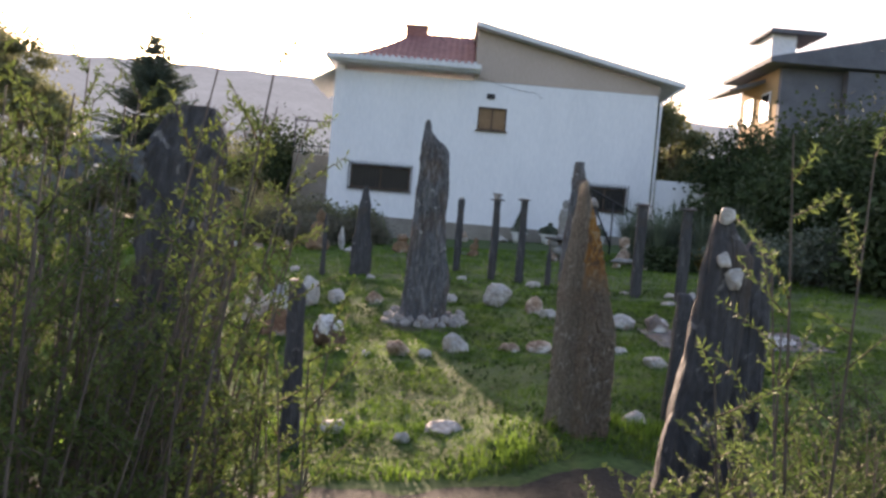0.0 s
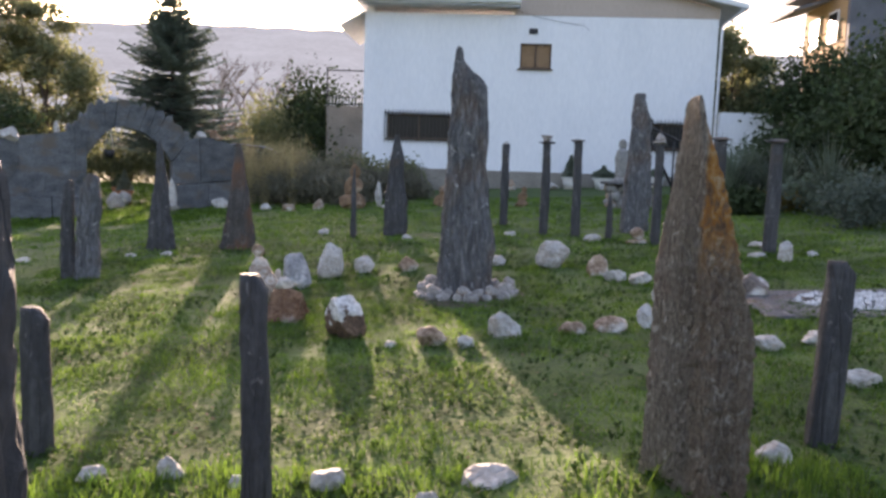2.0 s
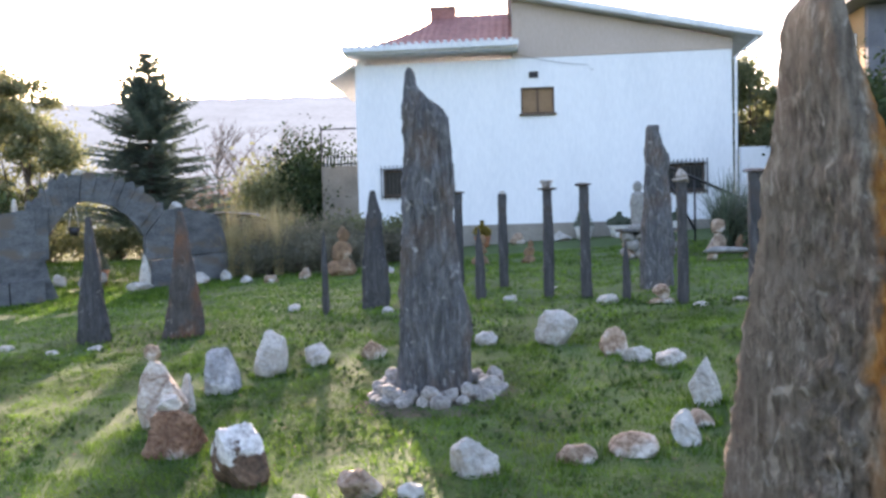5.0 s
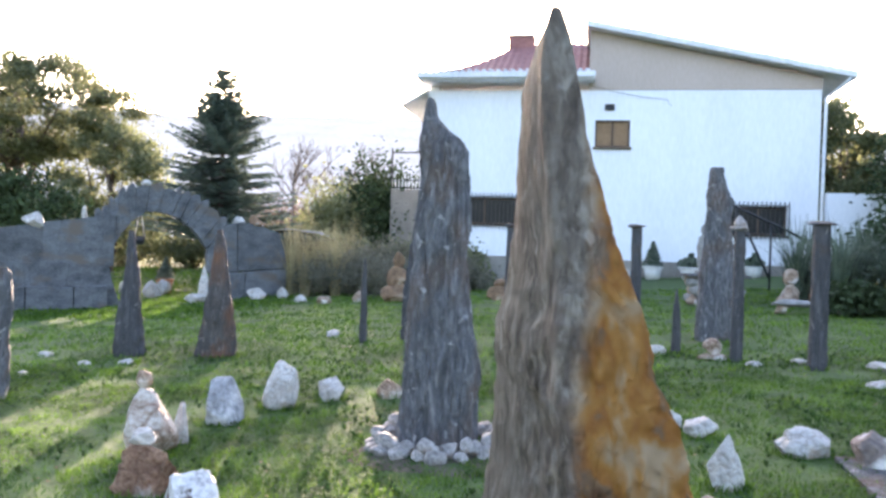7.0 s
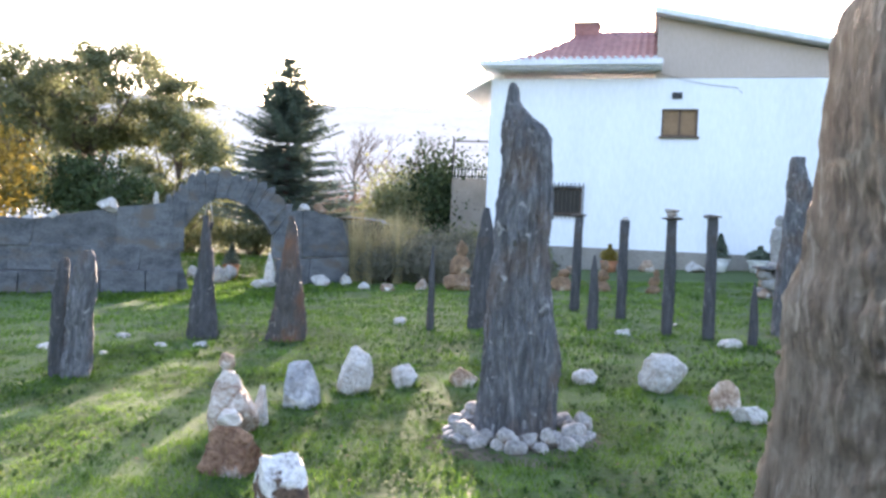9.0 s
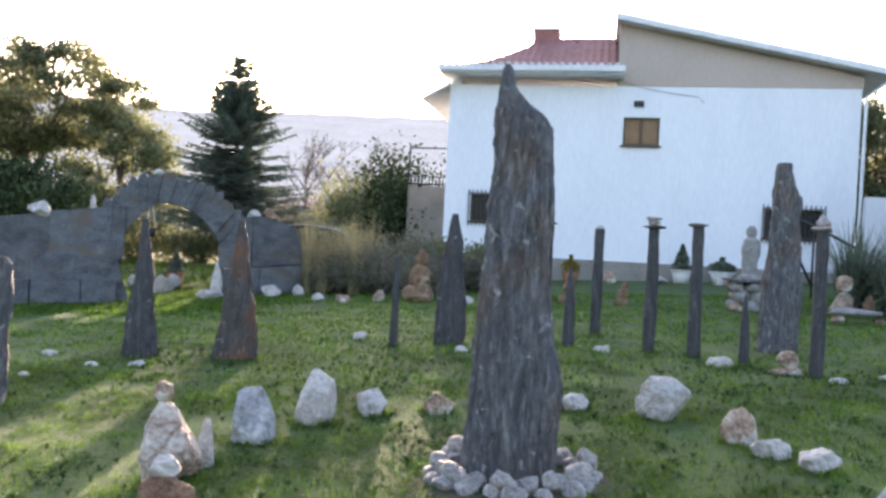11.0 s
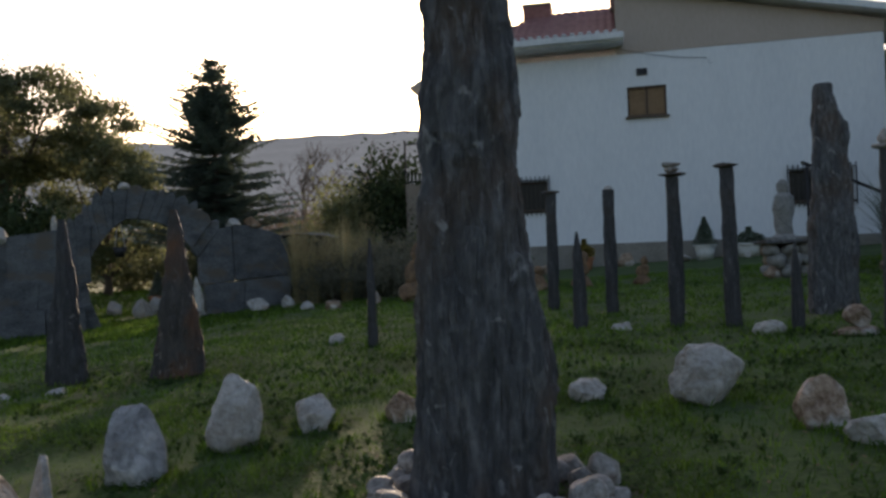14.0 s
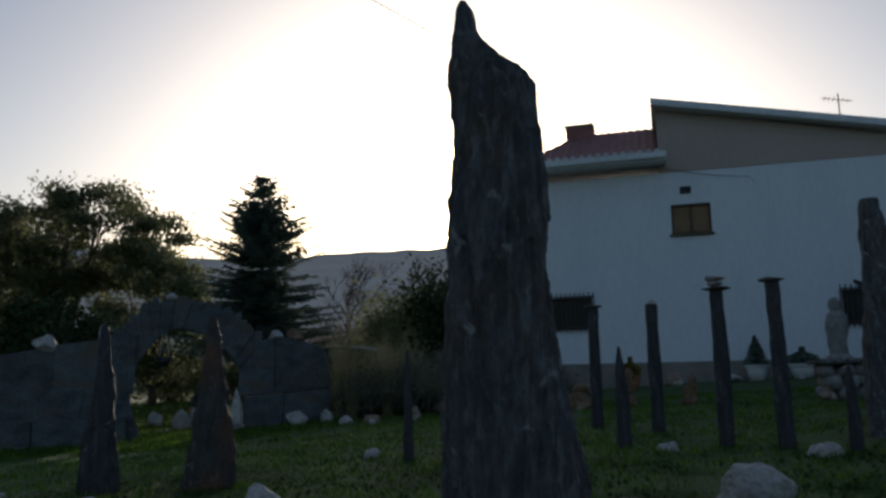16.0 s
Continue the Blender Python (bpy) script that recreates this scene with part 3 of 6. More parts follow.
# ---- ground ----
def make_ground():
    xs = sorted({*np.linspace(-14, 14, 113), -3000, -800, -200, -60, -30, -20, 20, 30, 60, 200, 800, 3000})
    ys = sorted({*np.linspace(-4, 36, 161), -3000, -800, -200, -60, -20, -8, 45, 60, 100, 200, 800, 3000})
    vs = [(x, y, ground_z(x, max(y, -6.0))) for y in ys for x in xs]
    n = len(xs)
    fs = [(j * n + i, j * n + i + 1, (j + 1) * n + i + 1, (j + 1) * n + i) for j in range(len(ys) - 1) for i in range(n - 1)]
    tagged(link("ground", (vs, [], fs), M_GROUND), "mown green lawn with bare earthy patches", "lawn", kind="structure")


def bare(x, y):
    """Low where the turf is thin: random patches, and the trodden earth round the tall stone."""
    return noise.noise((x * 0.9, y * 0.9, 7.7)) + 0.5 * noise.noise((x * 2.6, y * 2.6, 1.7)) - 0.8 * max(0.0, 1 - math.hypot(x - 0.12, y - 10.1) / 0.9)


def blades(name, count, area, length, width, mat, label, keep=None, seed=1, lean=0.6):
    """Many bent grass blades over a stretch of the lawn, as one mesh."""
    rnd = np.random.RandomState(seed)
    x0, x1, y0, y1 = area
    vs, fs = [], []
    for _ in range(count):
        x, y = rnd.uniform(x0, x1), rnd.uniform(y0, y1)
        if rnd.rand() > (min(x - x0, x1 - x) + 0.05) / 1.5:
            continue
        b = bare(x, y)
        if b < -0.28 and rnd.rand() < 0.75:
            continue
        k = 1.0 if keep is None else keep(x, y)
        if k <= 0:
            continue
        tuft = 1 + 0.7 * noise.noise((x * 1.7, y * 1.7, 0.3)) + 0.8 * noise.noise((x * 6.5, y * 6.5, 4.3))
        ln = length * k * tuft * rnd.uniform(0.5, 1.3)
        a, t = rnd.uniform(0, 6.283), rnd.uniform(0, 6.283)
        dx, dy = math.cos(a) * width / 2, math.sin(a) * width / 2
        ux, uy = math.cos(t) * ln * lean * rnd.rand(), math.sin(t) * ln * lean * rnd.rand()
        z = ground_z(x, y) - 0.005
        o = len(vs)
        vs += [(x - dx, y - dy, z), (x + dx, y + dy, z), (x + ux * 0.4 + dx * 0.7, y + uy * 0.4 + dy * 0.7, z + ln * 0.6), (x + ux * 0.4 - dx * 0.7, y + uy * 0.4 - dy * 0.7, z + ln * 0.6), (x + ux, y + uy, z + ln)]
        fs += [(o, o + 1, o + 2, o + 3), (o + 3, o + 2, o + 4)]
    tagged(link(name, (vs, [], fs), mat, smooth=False), label, "grass", kind="stuff")


make_ground()


def path_edge(x):
    q = max(0.0, min(1.0, (x - 0.3) / 0.9))
    return 4.6 + 0.26 * q * q * (3 - 2 * q) + 0.1 * noise.noise((x * 1.6, 0.4, 0)) + 0.05 * noise.noise((x * 6, 1.4, 0))


def earth_path():
    """The trodden strip before the lawn, with a ragged edge."""
    vs, fs, nx, ny = [], [], 60, 50
    for j in range(ny + 1):
        for i in range(nx + 1):
            u = i / nx
            x = -3.0 + 6.6 * u
            y = -3.5 + (path_edge(x) + 3.55) * (j / ny) ** 0.7
            x += (1 - u) ** 4 * 0.9 * noise.noise((y * 0.7, 5.1, 0)) + u ** 4 * 0.9 * noise.noise((y * 0.7, 8.3, 0))
            rim = min(1.0, (ny - j) / 3, i / 3, (nx - i) / 3)
            vs.append((x, y, ground_z(x, y) + 0.012 * rim - 0.01 * (1 - rim) + 0.012 * noise.noise((x * 3, y * 3, 2))))
    for j in range(ny):
        for i in range(nx):
            a = j * (nx + 1) + i
            fs.append((a, a + 1, a + nx + 2, a + nx + 1))
    tagged(link("path", (vs, [], fs), M_SHADED_EARTH), "trodden earth path before the lawn, darkened for the verge's shadow", "path", kind="structure")


earth_path()


def bare_earth(cx, cy, r):
    """Worn earth round the foot of a stone, thinning out into the turf."""
    n, rings = 40, 10
    vs, fs = [(cx, cy, ground_z(cx, cy) + 0.02)], []
    for j in range(1, rings + 1):
        for i in range(n):
            a = 2 * math.pi * i / n
            q = j / rings
            d = r * q * (1 + 0.3 * noise.noise((math.cos(a) * 1.7, math.sin(a) * 1.7, 3.3)))
            x, y = cx + math.cos(a) * d, cy + math.sin(a) * d * 0.9
            vs.append((x, y, ground_z(x, y) + 0.02 * (1 - q ** 3) - 0.006 * q + 0.008 * noise.noise((x * 7, y * 7, 0))))
    fs += [(0, 1 + i, 1 + (i + 1) % n) for i in range(n)]
    for j in range(rings - 1):
        for i in range(n):
            a, b = 1 + j * n, 1 + (j + 1) * n
            fs.append((a + i, b + i, b + (i + 1) % n, a + (i + 1) % n))
    tagged(link("earth_patch", (vs, [], fs), M_BARE), "bare trodden earth round the tall stone", "bare earth", kind="structure")


bare_earth(0.12, 10.14, 0.74)


# ---- white house ----
def window_grille(parent, x0, x1, z0, z1, y):
    g = wpart("window_grille", boxes((x0, x1, y, y + 0.02, z1 - 0.03, z1), (x0, x1, y, y + 0.02, z0, z0 + 0.03), (x0, x0 + 0.03, y, y + 0.02, z0, z1), (x1 - 0.03, x1, y, y + 0.02, z0, z1)), M_IRON, parent, "black wrought-iron grille")
    n = int((x1 - x0) / 0.13)
    for i in range(n + 1):
        x = x0 + 0.02 + (x1 - x0 - 0.04) * i / n
        wpart("bar", boxes((x - 0.009, x + 0.009, y - 0.005, y + 0.012, z0 - 0.1, z1 + 0.1), (x - 0.022, x + 0.022, y - 0.01, y + 0.018, z1 + 0.05, z1 + 0.08), (x - 0.022, x + 0.022, y - 0.01, y + 0.018, z0 - 0.08, z0 - 0.05)), M_IRON, g)


def house_window(parent, x0, x1, z0, z1, y, blind):
    w = wpart("window", boxes((x0, x1, y, y + 0.08, z1 - 0.06, z1), (x0, x1, y, y + 0.08, z0, z0 + 0.06), (x0, x0 + 0.06, y, y + 0.08, z0 + 0.06, z1 - 0.06), (x1 - 0.06, x1, y, y + 0.08, z0 + 0.06, z1 - 0.06), ((x0 + x1) / 2 - 0.03, (x0 + x1) / 2 + 0.03, y, y + 0.08, z0 + 0.06, z1 - 0.06)), M_BROWN_FRAME, parent, "dark brown wooden window frame")
    wpart("pane", boxes((x0 + 0.06, x1 - 0.06, y + 0.05, y + 0.06, z0 + 0.06, z1 - 0.06)), M_BLIND if blind else M_DARK_GLASS, w, "lowered brown blind behind the panes" if blind else "dark window pane")
    wpart("sill", boxes((x0 - 0.06, x1 + 0.06, y - 0.16, y + 0.02, z0 - 0.05, z0)), M_BROWN_FRAME, w)
    return w


def white_house():
    h = thing("house", (1.7, 30.0, 0.5), "white rendered two-storey house with beige gable and red tiled roof", "house")
    holes = [(1.12, 2.2, 4.65, 5.51), (-3.5, -1.22, 2.1, 2.98), (5.32, 6.95, 2.0, 2.88)]
    wpart("front_wall", pierced(-4.34, 7.82, 1.08, 6.46, 30.03, 30.33, holes), M_WHITE_WALL, h, "white rendered wall")
    wpart("plinth", boxes((-4.4, 7.88, 29.99, 30.33, 0.0, 1.08)), M_PLINTH, h, "grey-brown cement plinth")
    wpart("side_wall", boxes((-4.34, -4.04, 30.335, 40.0, 0.0, 6.7)), M_WHITE_WALL, h)
    wpart("side_wall", boxes((7.52, 7.82, 30.335, 40.0, 0.0, 6.6)), M_WHITE_WALL, h)
    wpart("back_wall", boxes((-4.34, 7.82, 40.0, 40.3, 0.0, 6.46)), M_WHITE_WALL, h)
    wpart("inner_floor", boxes((-4.03, 7.51, 30.34, 39.99, 3.6, 3.8)), M_PLINTH, h)
    wpart("gable", extruded([(0.88, 6.465), (7.84, 6.465), (7.84, 6.78), (0.88, 8.38)], 30.01, 30.31), M_BEIGE, h, "beige rendered gable")
    wpart("gable_side", boxes((0.88, 1.13, 30.32, 40.0, 6.465, 8.36)), M_BEIGE, h)
    roof = wpart("shed_roof", extruded([(0.74, 8.4), (8.68, 6.72), (8.68, 6.9), (0.74, 8.6)], 29.55, 40.4), M_ROOF_WHITE, h, "white-edged sloping roof")
    wpart("roof_tiles", extruded([(0.76, 8.604), (8.66, 6.91), (8.66, 6.94), (0.76, 8.635)], 29.75, 40.35), M_ROOF_TILE, roof)
    # hipped tile roof with a swept curve
    vs, fs, nx, ny = [], [], 150, 60
    for j in range(ny + 1):
        for i in range(nx + 1):
            x, y = -4.6 + 5.46 * i / nx, 29.35 + 7.4 * j / ny
            d = min(max(0.0, (y - 29.35) / 3.4) ** 1.15, max(0.0, (36.75 - y) / 3.4) ** 1.15, max(0.0, (x + 4.6) / 2.9) ** 2.0, 1.0)
            vs.append((x, y, 6.93 + 1.75 * d + 0.022 * math.sin(x * 2 * math.pi / 0.232)))
    for j in range(ny):
        for i in range(nx):
            a = j * (nx + 1) + i
            fs.append((a, a + 1, a + nx + 2, a + nx + 1))
    tiles = wpart("tile_roof", (vs, [], fs), M_ROOF_TILE, h, "weathered red clay tile roof", smooth=True)
    wpart("soffit", boxes((-4.58, 1.05, 29.35, 36.7, 6.68, 6.74)), M_ROOF_WHITE, tiles)
    wpart("gutter", boxes((-4.64, 1.08, 29.24, 29.36, 6.72, 6.92), bevel=0.03), M_ROOF_WHITE, tiles, "white eaves gutter")
    for i in range(24):
        x = -4.5 + i * 0.232
        wpart("tile_end", boxes((x - 0.06, x + 0.06, 29.22, 29.42, 6.925, 6.985), bevel=0.02), M_ROOF_WHITE, tiles)
    ch = wpart("chimney", boxes((-2.0, -1.15, 32.4, 33.2, 7.6, 8.85)), M_ROOF_TILE, h, "broad reddish chimney")
    wpart("chimney_cap", boxes((-2.05, -1.1, 32.35, 33.25, 8.85, 8.93)), M_PLINTH, ch)
    wpart("side_eave", extruded([(-4.36, 6.38), (-5.2, 5.9), (-5.2, 6.0), (-4.36, 6.48)], 29.8, 34.0), M_ROOF_WHITE, h, "side eave")
    # windows
    house_window(h, 1.12, 2.2, 4.65, 5.51, 30.08, True)
    for x0, x1, z0, z1 in holes[1:]:
        house_window(h, x0, x1, z0, z1, 30.16, False)
        window_grille(h, x0 - 0.06, x1 + 0.06, z0 - 0.02, z1 + 0.04, 29.95)
    wpart("vent", boxes((1.4, 1.7, 29.98, 30.029, 5.82, 6.01)), M_IRON, h, "small dark wall vent")
    wpart("wall_cable", merged([tube([(0.9, 30.0, 6.62), (1.6, 29.99, 6.42), (2.5, 29.99, 6.24), (3.3, 29.99, 6.15), (3.36, 29.99, 6.02), (3.45, 29.99, 5.99)], [0.007] * 6, 5)]), M_IRON, h, "thin hanging cable")
    wpart("downpipe", merged([tube([(8.5, 29.6, 6.7), (7.92, 29.95, 6.2), (7.9, 29.95, 3.0), (7.9, 29.95, 1.0)], [0.05] * 4, 8)]), M_ROOF_WHITE, h, "white rainwater downpipe")
    wpart("aerial_mast", merged([tube([(6.6, 34, 7.2), (6.6, 34, 9.6)], [0.025, 0.02], 6), tube([(6.1, 34, 9.5), (7.0, 34, 9.3)], [0.015, 0.015], 5)] + [tube([(6.2 + 0.13 * i, 33.8, 9.5 - 0.03 * i), (6.2 + 0.13 * i, 34.2, 9.45 - 0.03 * i)], [0.01, 0.01], 4) for i in range(6)]), M_IRON, h, "rooftop television aerial")
    wpart("overhead_cable", merged([tube([(-0.2, 32.1, 8.15), (-5.35, 30.4, 11.45), (-7.8, 29.6, 13.0), (-32.0, 21.7, 28.3)], [0.011] * 4, 5)]), M_IRON, h, "thin overhead cable")
    wpart("low_side_wall", boxes((7.95, 9.7, 29.6, 29.85, 0.3, 3.3)), M_WHITE_WALL, h, "low white yard wall")
    # terrace beside the house
    t = wpart("terrace", boxes((-6.3, -4.42, 33.0, 36.0, 0.0, 3.4)), M_PLINTH, h, "brown masonry terrace base")
    wpart("terrace_rail", boxes((-6.3, -4.42, 32.98, 33.02, 3.45, 3.5), (-6.3, -4.42, 32.98, 33.02, 4.75, 4.8), (-6.3, -4.26, 32.98, 33.02, 3.72, 3.76)), M_IRON, t)
    for i in range(15):
        x = -6.26 + i * 0.13
        wpart("baluster", boxes((x - 0.015, x + 0.015, 32.985, 33.015, 3.4, 3.78)), M_ROOF_WHITE, t)
    for x in (-6.28, -4.46):
        wpart("terrace_post", boxes((x - 0.03, x + 0.03, 32.97, 33.03, 3.4, 4.9)), M_IRON, t)


white_house()


# ---- second house, up the slope ----
def grey_house():
    h = thing("house", (22.0, 46.0, 1.0), "dark grey house with ochre side wall and overhanging tiled roof", "house")
    wpart("front_wall", boxes((17.2, 30.0, 42.1, 42.4, 0.5, 10.7)), M_HOUSE_GREY, h, "dark grey cladding")
    wpart("upper_bay", boxes((20.4, 29.6, 41.5, 42.09, 7.8, 10.65)), M_HOUSE_GREY, h)
    side = wpart("side_wall", boxes((17.18, 17.45, 42.41, 47.5, 0.5, 10.7)), M_HOUSE_BRICK, h, "ochre rendered wall")
    wpart("back_wall", boxes((17.2, 30.0, 47.51, 47.8, 0.5, 10.7)), M_HOUSE_GREY, h)
    for y in (43.2, 45.5):
        w = wpart("window", boxes((17.1, 17.17, y, y + 1.2, 8.0, 9.6)), M_ROOF_WHITE, side, "white window frame")
        wpart("pane", boxes((17.085, 17.098, y + 0.1, y + 1.1, 8.1, 9.5)), M_DARK_GLASS, h)
    for x in (18.4, 20.6, 23.0):
        wpart("window", boxes((x, x + 1.3, 42.02, 42.09, 6.2, 7.3)), M_ROOF_WHITE, h, "pale lower window")
    roof = wpart("roof", extruded([(16.2, 10.75), (30.8, 10.75), (30.8, 14.6), (16.2, 11.0)], 41.2, 48.4), M_HOUSE_GREY, h, "dark overhanging roof")
    wpart("dormer", boxes((16.7, 18.0, 42.6, 45.0, 10.9, 12.5)), M_ROOF_WHITE, roof, "pale dormer")
    wpart("dormer_roof", extruded([(16.4, 12.52), (19.4, 12.52), (19.4, 12.75), (16.5, 12.75)], 42.2, 45.4), M_HOUSE_GREY, roof)
    wpart("low_roof", extruded([(15.2, 9.6), (17.1, 10.2), (17.1, 10.4), (15.2, 9.75)], 44.0, 48.0), M_HOUSE_GREY, h, "low tiled side roof")


grey_house()


# ---- the standing stones ----
standing_stone("standing_stone", 0.11, 10.24, [(0, -0.3, 0.3), (0.12, -0.29, 0.29), (0.62, -0.245, 0.275), (1.5, -0.175, 0.2), (1.87, -0.16, 0.185), (2.27, -0.165, 0.155), (2.33, -0.16, 0.13), (2.38, -0.16, 0.075), (2.44, -0.155, 0.0), (2.5, -0.155, -0.05), (2.54, -0.152, -0.068), (2.59, -0.15, -0.07), (2.63, -0.145, -0.085), (2.66, -0.13, -0.1)], 0.3, M_SLATE,
               "tall grey slate standing stone ringed by pebbles", 11, levels=260, around=170, rough=0.9, crisp=0.4)
standing_stone("standing_stone", 1.155, 5.22, [(0, -0.085, 0.265), (0.3, -0.085, 0.27), (0.75, -0.08, 0.262), (1.0, -0.075, 0.2), (1.33, -0.038, 0.122), (1.386, -0.036, 0.105), (1.436, -0.036, 0.088), (1.46, -0.028, 0.083), (1.523, -0.02, 0.06), (1.587, -0.018, 0.042), (1.636, -0.015, 0.033), (1.66, -0.008, 0.028), (1.68, 0.008, 0.021)], 0.3, M_ORANGE_BAND,
               "pointed grey and rust-orange slate standing stone", 12, levels=420, around=280, rough=0.5, grain=2.1, chop=2.8, broad=0.3, crisp=0.3, section=[(1, -0.75), (0.5, 1.5), (-1, 1.3), (0.0, -1)])
standing_stone("standing_stone", 2.86, 15.95, [(0, -0.24, 0.22), (0.12, -0.23, 0.22), (1.0, -0.19, 0.21), (2.07, -0.14, 0.2), (2.12, -0.138, 0.165), (2.2, -0.13, 0.115), (2.35, -0.12, 0.07), (2.48, -0.1, 0.055), (2.5, -0.08, 0.05)], 0.25, M_SLATE,
               "tall blue-grey slate standing stone with stepped top", 13, levels=90, around=50)
standing_stone("standing_stone", -4.72, 13.95, [(0, -0.2, 0.2), (0.12, -0.2, 0.2), (0.9, -0.14, 0.1), (1.77, -0.06, 0.0)], 0.2, M_SLATE_DARK, "dark pointed slate gatepost stone on the lawn", 14, group="pair of pointed stones")
standing_stone("standing_stone", -3.53, 14.0, [(0, -0.28, 0.28), (0.12, -0.27, 0.27), (0.9, -0.14, 0.16), (1.4, -0.07, 0.09), (1.75, -0.03, 0.03)], 0.25, M_SLATE_RUST, "rust-tinged pointed slate stone on the lawn", 15, group="pair of pointed stones")
standing_stone("standing_stone", -4.75, 11.35, [(0, -0.1, 0.06), (1.0, -0.08, 0.06), (1.25, -0.05, 0.05), (1.33, -0.02, 0.04)], 0.12, M_SLATE_DARK, "narrow blunt dark slate upright", 16, rz=12)
standing_stone("standing_stone", -4.5, 11.3, [(0, -0.17, 0.15), (0.7, -0.12, 0.13), (1.2, -0.05, 0.14), (1.36, -0.01, 0.13), (1.41, 0.03, 0.1)], 0.12, M_SLATE, "blunt grey slate upright leaning on its neighbour", 17, rz=12)
standing_stone("standing_stone", -1.3, 15.7, [(0, -0.2, 0.2), (0.7, -0.16, 0.17), (1.5, -0.09, 0.1), (1.87, -0.04, 0.03)], 0.22, M_SLATE_DARK, "dark slate stone standing behind the ring", 18)
standing_stone("standing_stone", -0.72, 3.55, [(0, -0.21, 0.21), (0.6, -0.19, 0.19), (1.5, -0.16, 0.165), (1.85, -0.14, 0.15), (1.98, -0.1, 0.13), (2.03, -0.06, 0.1)], 0.2, M_SLATE_DARK, "broad dark brown slate slab standing beside the path", 19, levels=110, around=64)
standing_stone("standing_stone", -0.58, 3.34, [(0, -0.15, 0.17), (0.5, -0.14, 0.145), (0.9, -0.125, 0.11), (1.22, -0.11, 0.065), (1.29, -0.1, 0.05), (1.32, -0.06, 0.03)], 0.16, M_SLATE_DARK, "short slate slab leaning on a taller one", 20, levels=80, around=50)
leaning = standing_stone("standing_stone", 1.3, 3.5, [(0, -0.11, 0.17), (0.7, -0.025, 0.2), (1.3, 0.055, 0.245), (1.5, 0.085, 0.25), (1.58, 0.09, 0.19), (1.66, 0.1, 0.15)], 0.14, M_SLATE_DARK, "dark blue-grey slate slab leaning with white stones fixed on it", 21, levels=120, around=80, rough=0.5)
standing_stone("standing_stone", 1.52, 3.66, [(0, -0.14, 0.12), (0.6, -0.09, 0.14), (1.3, -0.02, 0.18), (1.5, 0.05, 0.17), (1.56, 0.1, 0.15)], 0.16, M_SLATE_DARK, "dark slate slab behind a leaning one", 22, levels=80, around=50)
for sx, sz, sw in ((0.125, 1.63, 0.06), (0.13, 1.46, 0.06), (0.17, 1.38, 0.08)):
    c = part("white_stone", rock_mesh(sw, sw, sw, int(sz * 100), sub=3), M_QUARTZ, leaning, "white quartz stone fixed to the slab")
    c.matrix_basis = pose(sx, -0.055, sz)


# ---- slate posts ----
def slate_post(x, y, h, w, seed, cap="", rz=0.0, lean_x=0.0, pointed=False, label="thin dark slate post standing in the lawn"):
    prof = [(0, -w / 2, w / 2), (h * 0.5, -w * 0.46 + lean_x * 0.5, w * 0.5 + lean_x * 0.5), (h + 0.04, -w * 0.45 + lean_x, w * 0.45 + lean_x), (h + 0.1, -w * 0.45 + lean_x, w * (0.44 if cap else 0.1) + lean_x)]
    if pointed:
        prof = prof[:2] + [(h * 0.85, -w * 0.4 + lean_x, w * 0.3 + lean_x), (h + 0.1, -w * 0.12 + lean_x, w * 0.02 + lean_x)]
    zb = ground_z(x, y) - 0.1
    STONES.append((x, y, w / 2, w * 0.4))
    post = thing("slate_post", (x, y, zb), label, "stone post", "slate posts on the lawn", rz=rz)
    part("shaft", stone_mesh(prof, w * 0.8, seed, levels=40, around=20, rough=0.6, flat=3.5), M_SLATE_DARK, post)
    top = h + 0.1
    if cap == "flat":
        c = part("cap", rock_mesh(w * 1.75, w * 1.4, 0.05, seed, sub=3, rough=0.04), M_SLATE, post, "flat slate cap")
        c.matrix_basis = pose(lean_x, 0, top - 0.01)
    elif cap == "stack":
        for i, (cw, ch) in enumerate(((w * 2.1, 0.05), (w * 1.1, 0.07), (w * 1.4, 0.05))):
            c = part("cap", rock_mesh(cw, cw * 0.8, ch, seed + i, sub=3, rough=0.05), M_SLATE if i == 0 else M_PEBBLE, post, "small stone stacked as cap")
            c.matrix_basis = pose(lean_x, 0, top - 0.01 + (0, 0.045, 0.105)[i])
    elif cap == "round":
        c = part("cap", rock_mesh(w * 1.7, w * 1.5, 0.07, seed, sub=3), M_PEBBLE, post, "flat pale cap stone")
        c.matrix_basis = pose(lean_x, 0, top - 0.01)
        c = part("cap", rock_mesh(w * 1.1, w, 0.12, seed + 1, sub=3, peak=0.5), M_PEBBLE, post, "pointed pale cap stone")
        c.matrix_basis = pose(lean_x, 0, top + 0.05)
    elif cap == "quartz":
        c = part("cap", rock_mesh(w * 0.7, w * 0.6, 0.06, seed, sub=3), M_QUARTZ, post, "small white cap stone")
        c.matrix_basis = pose(lean_x, 0, top - 0.01)
    return post


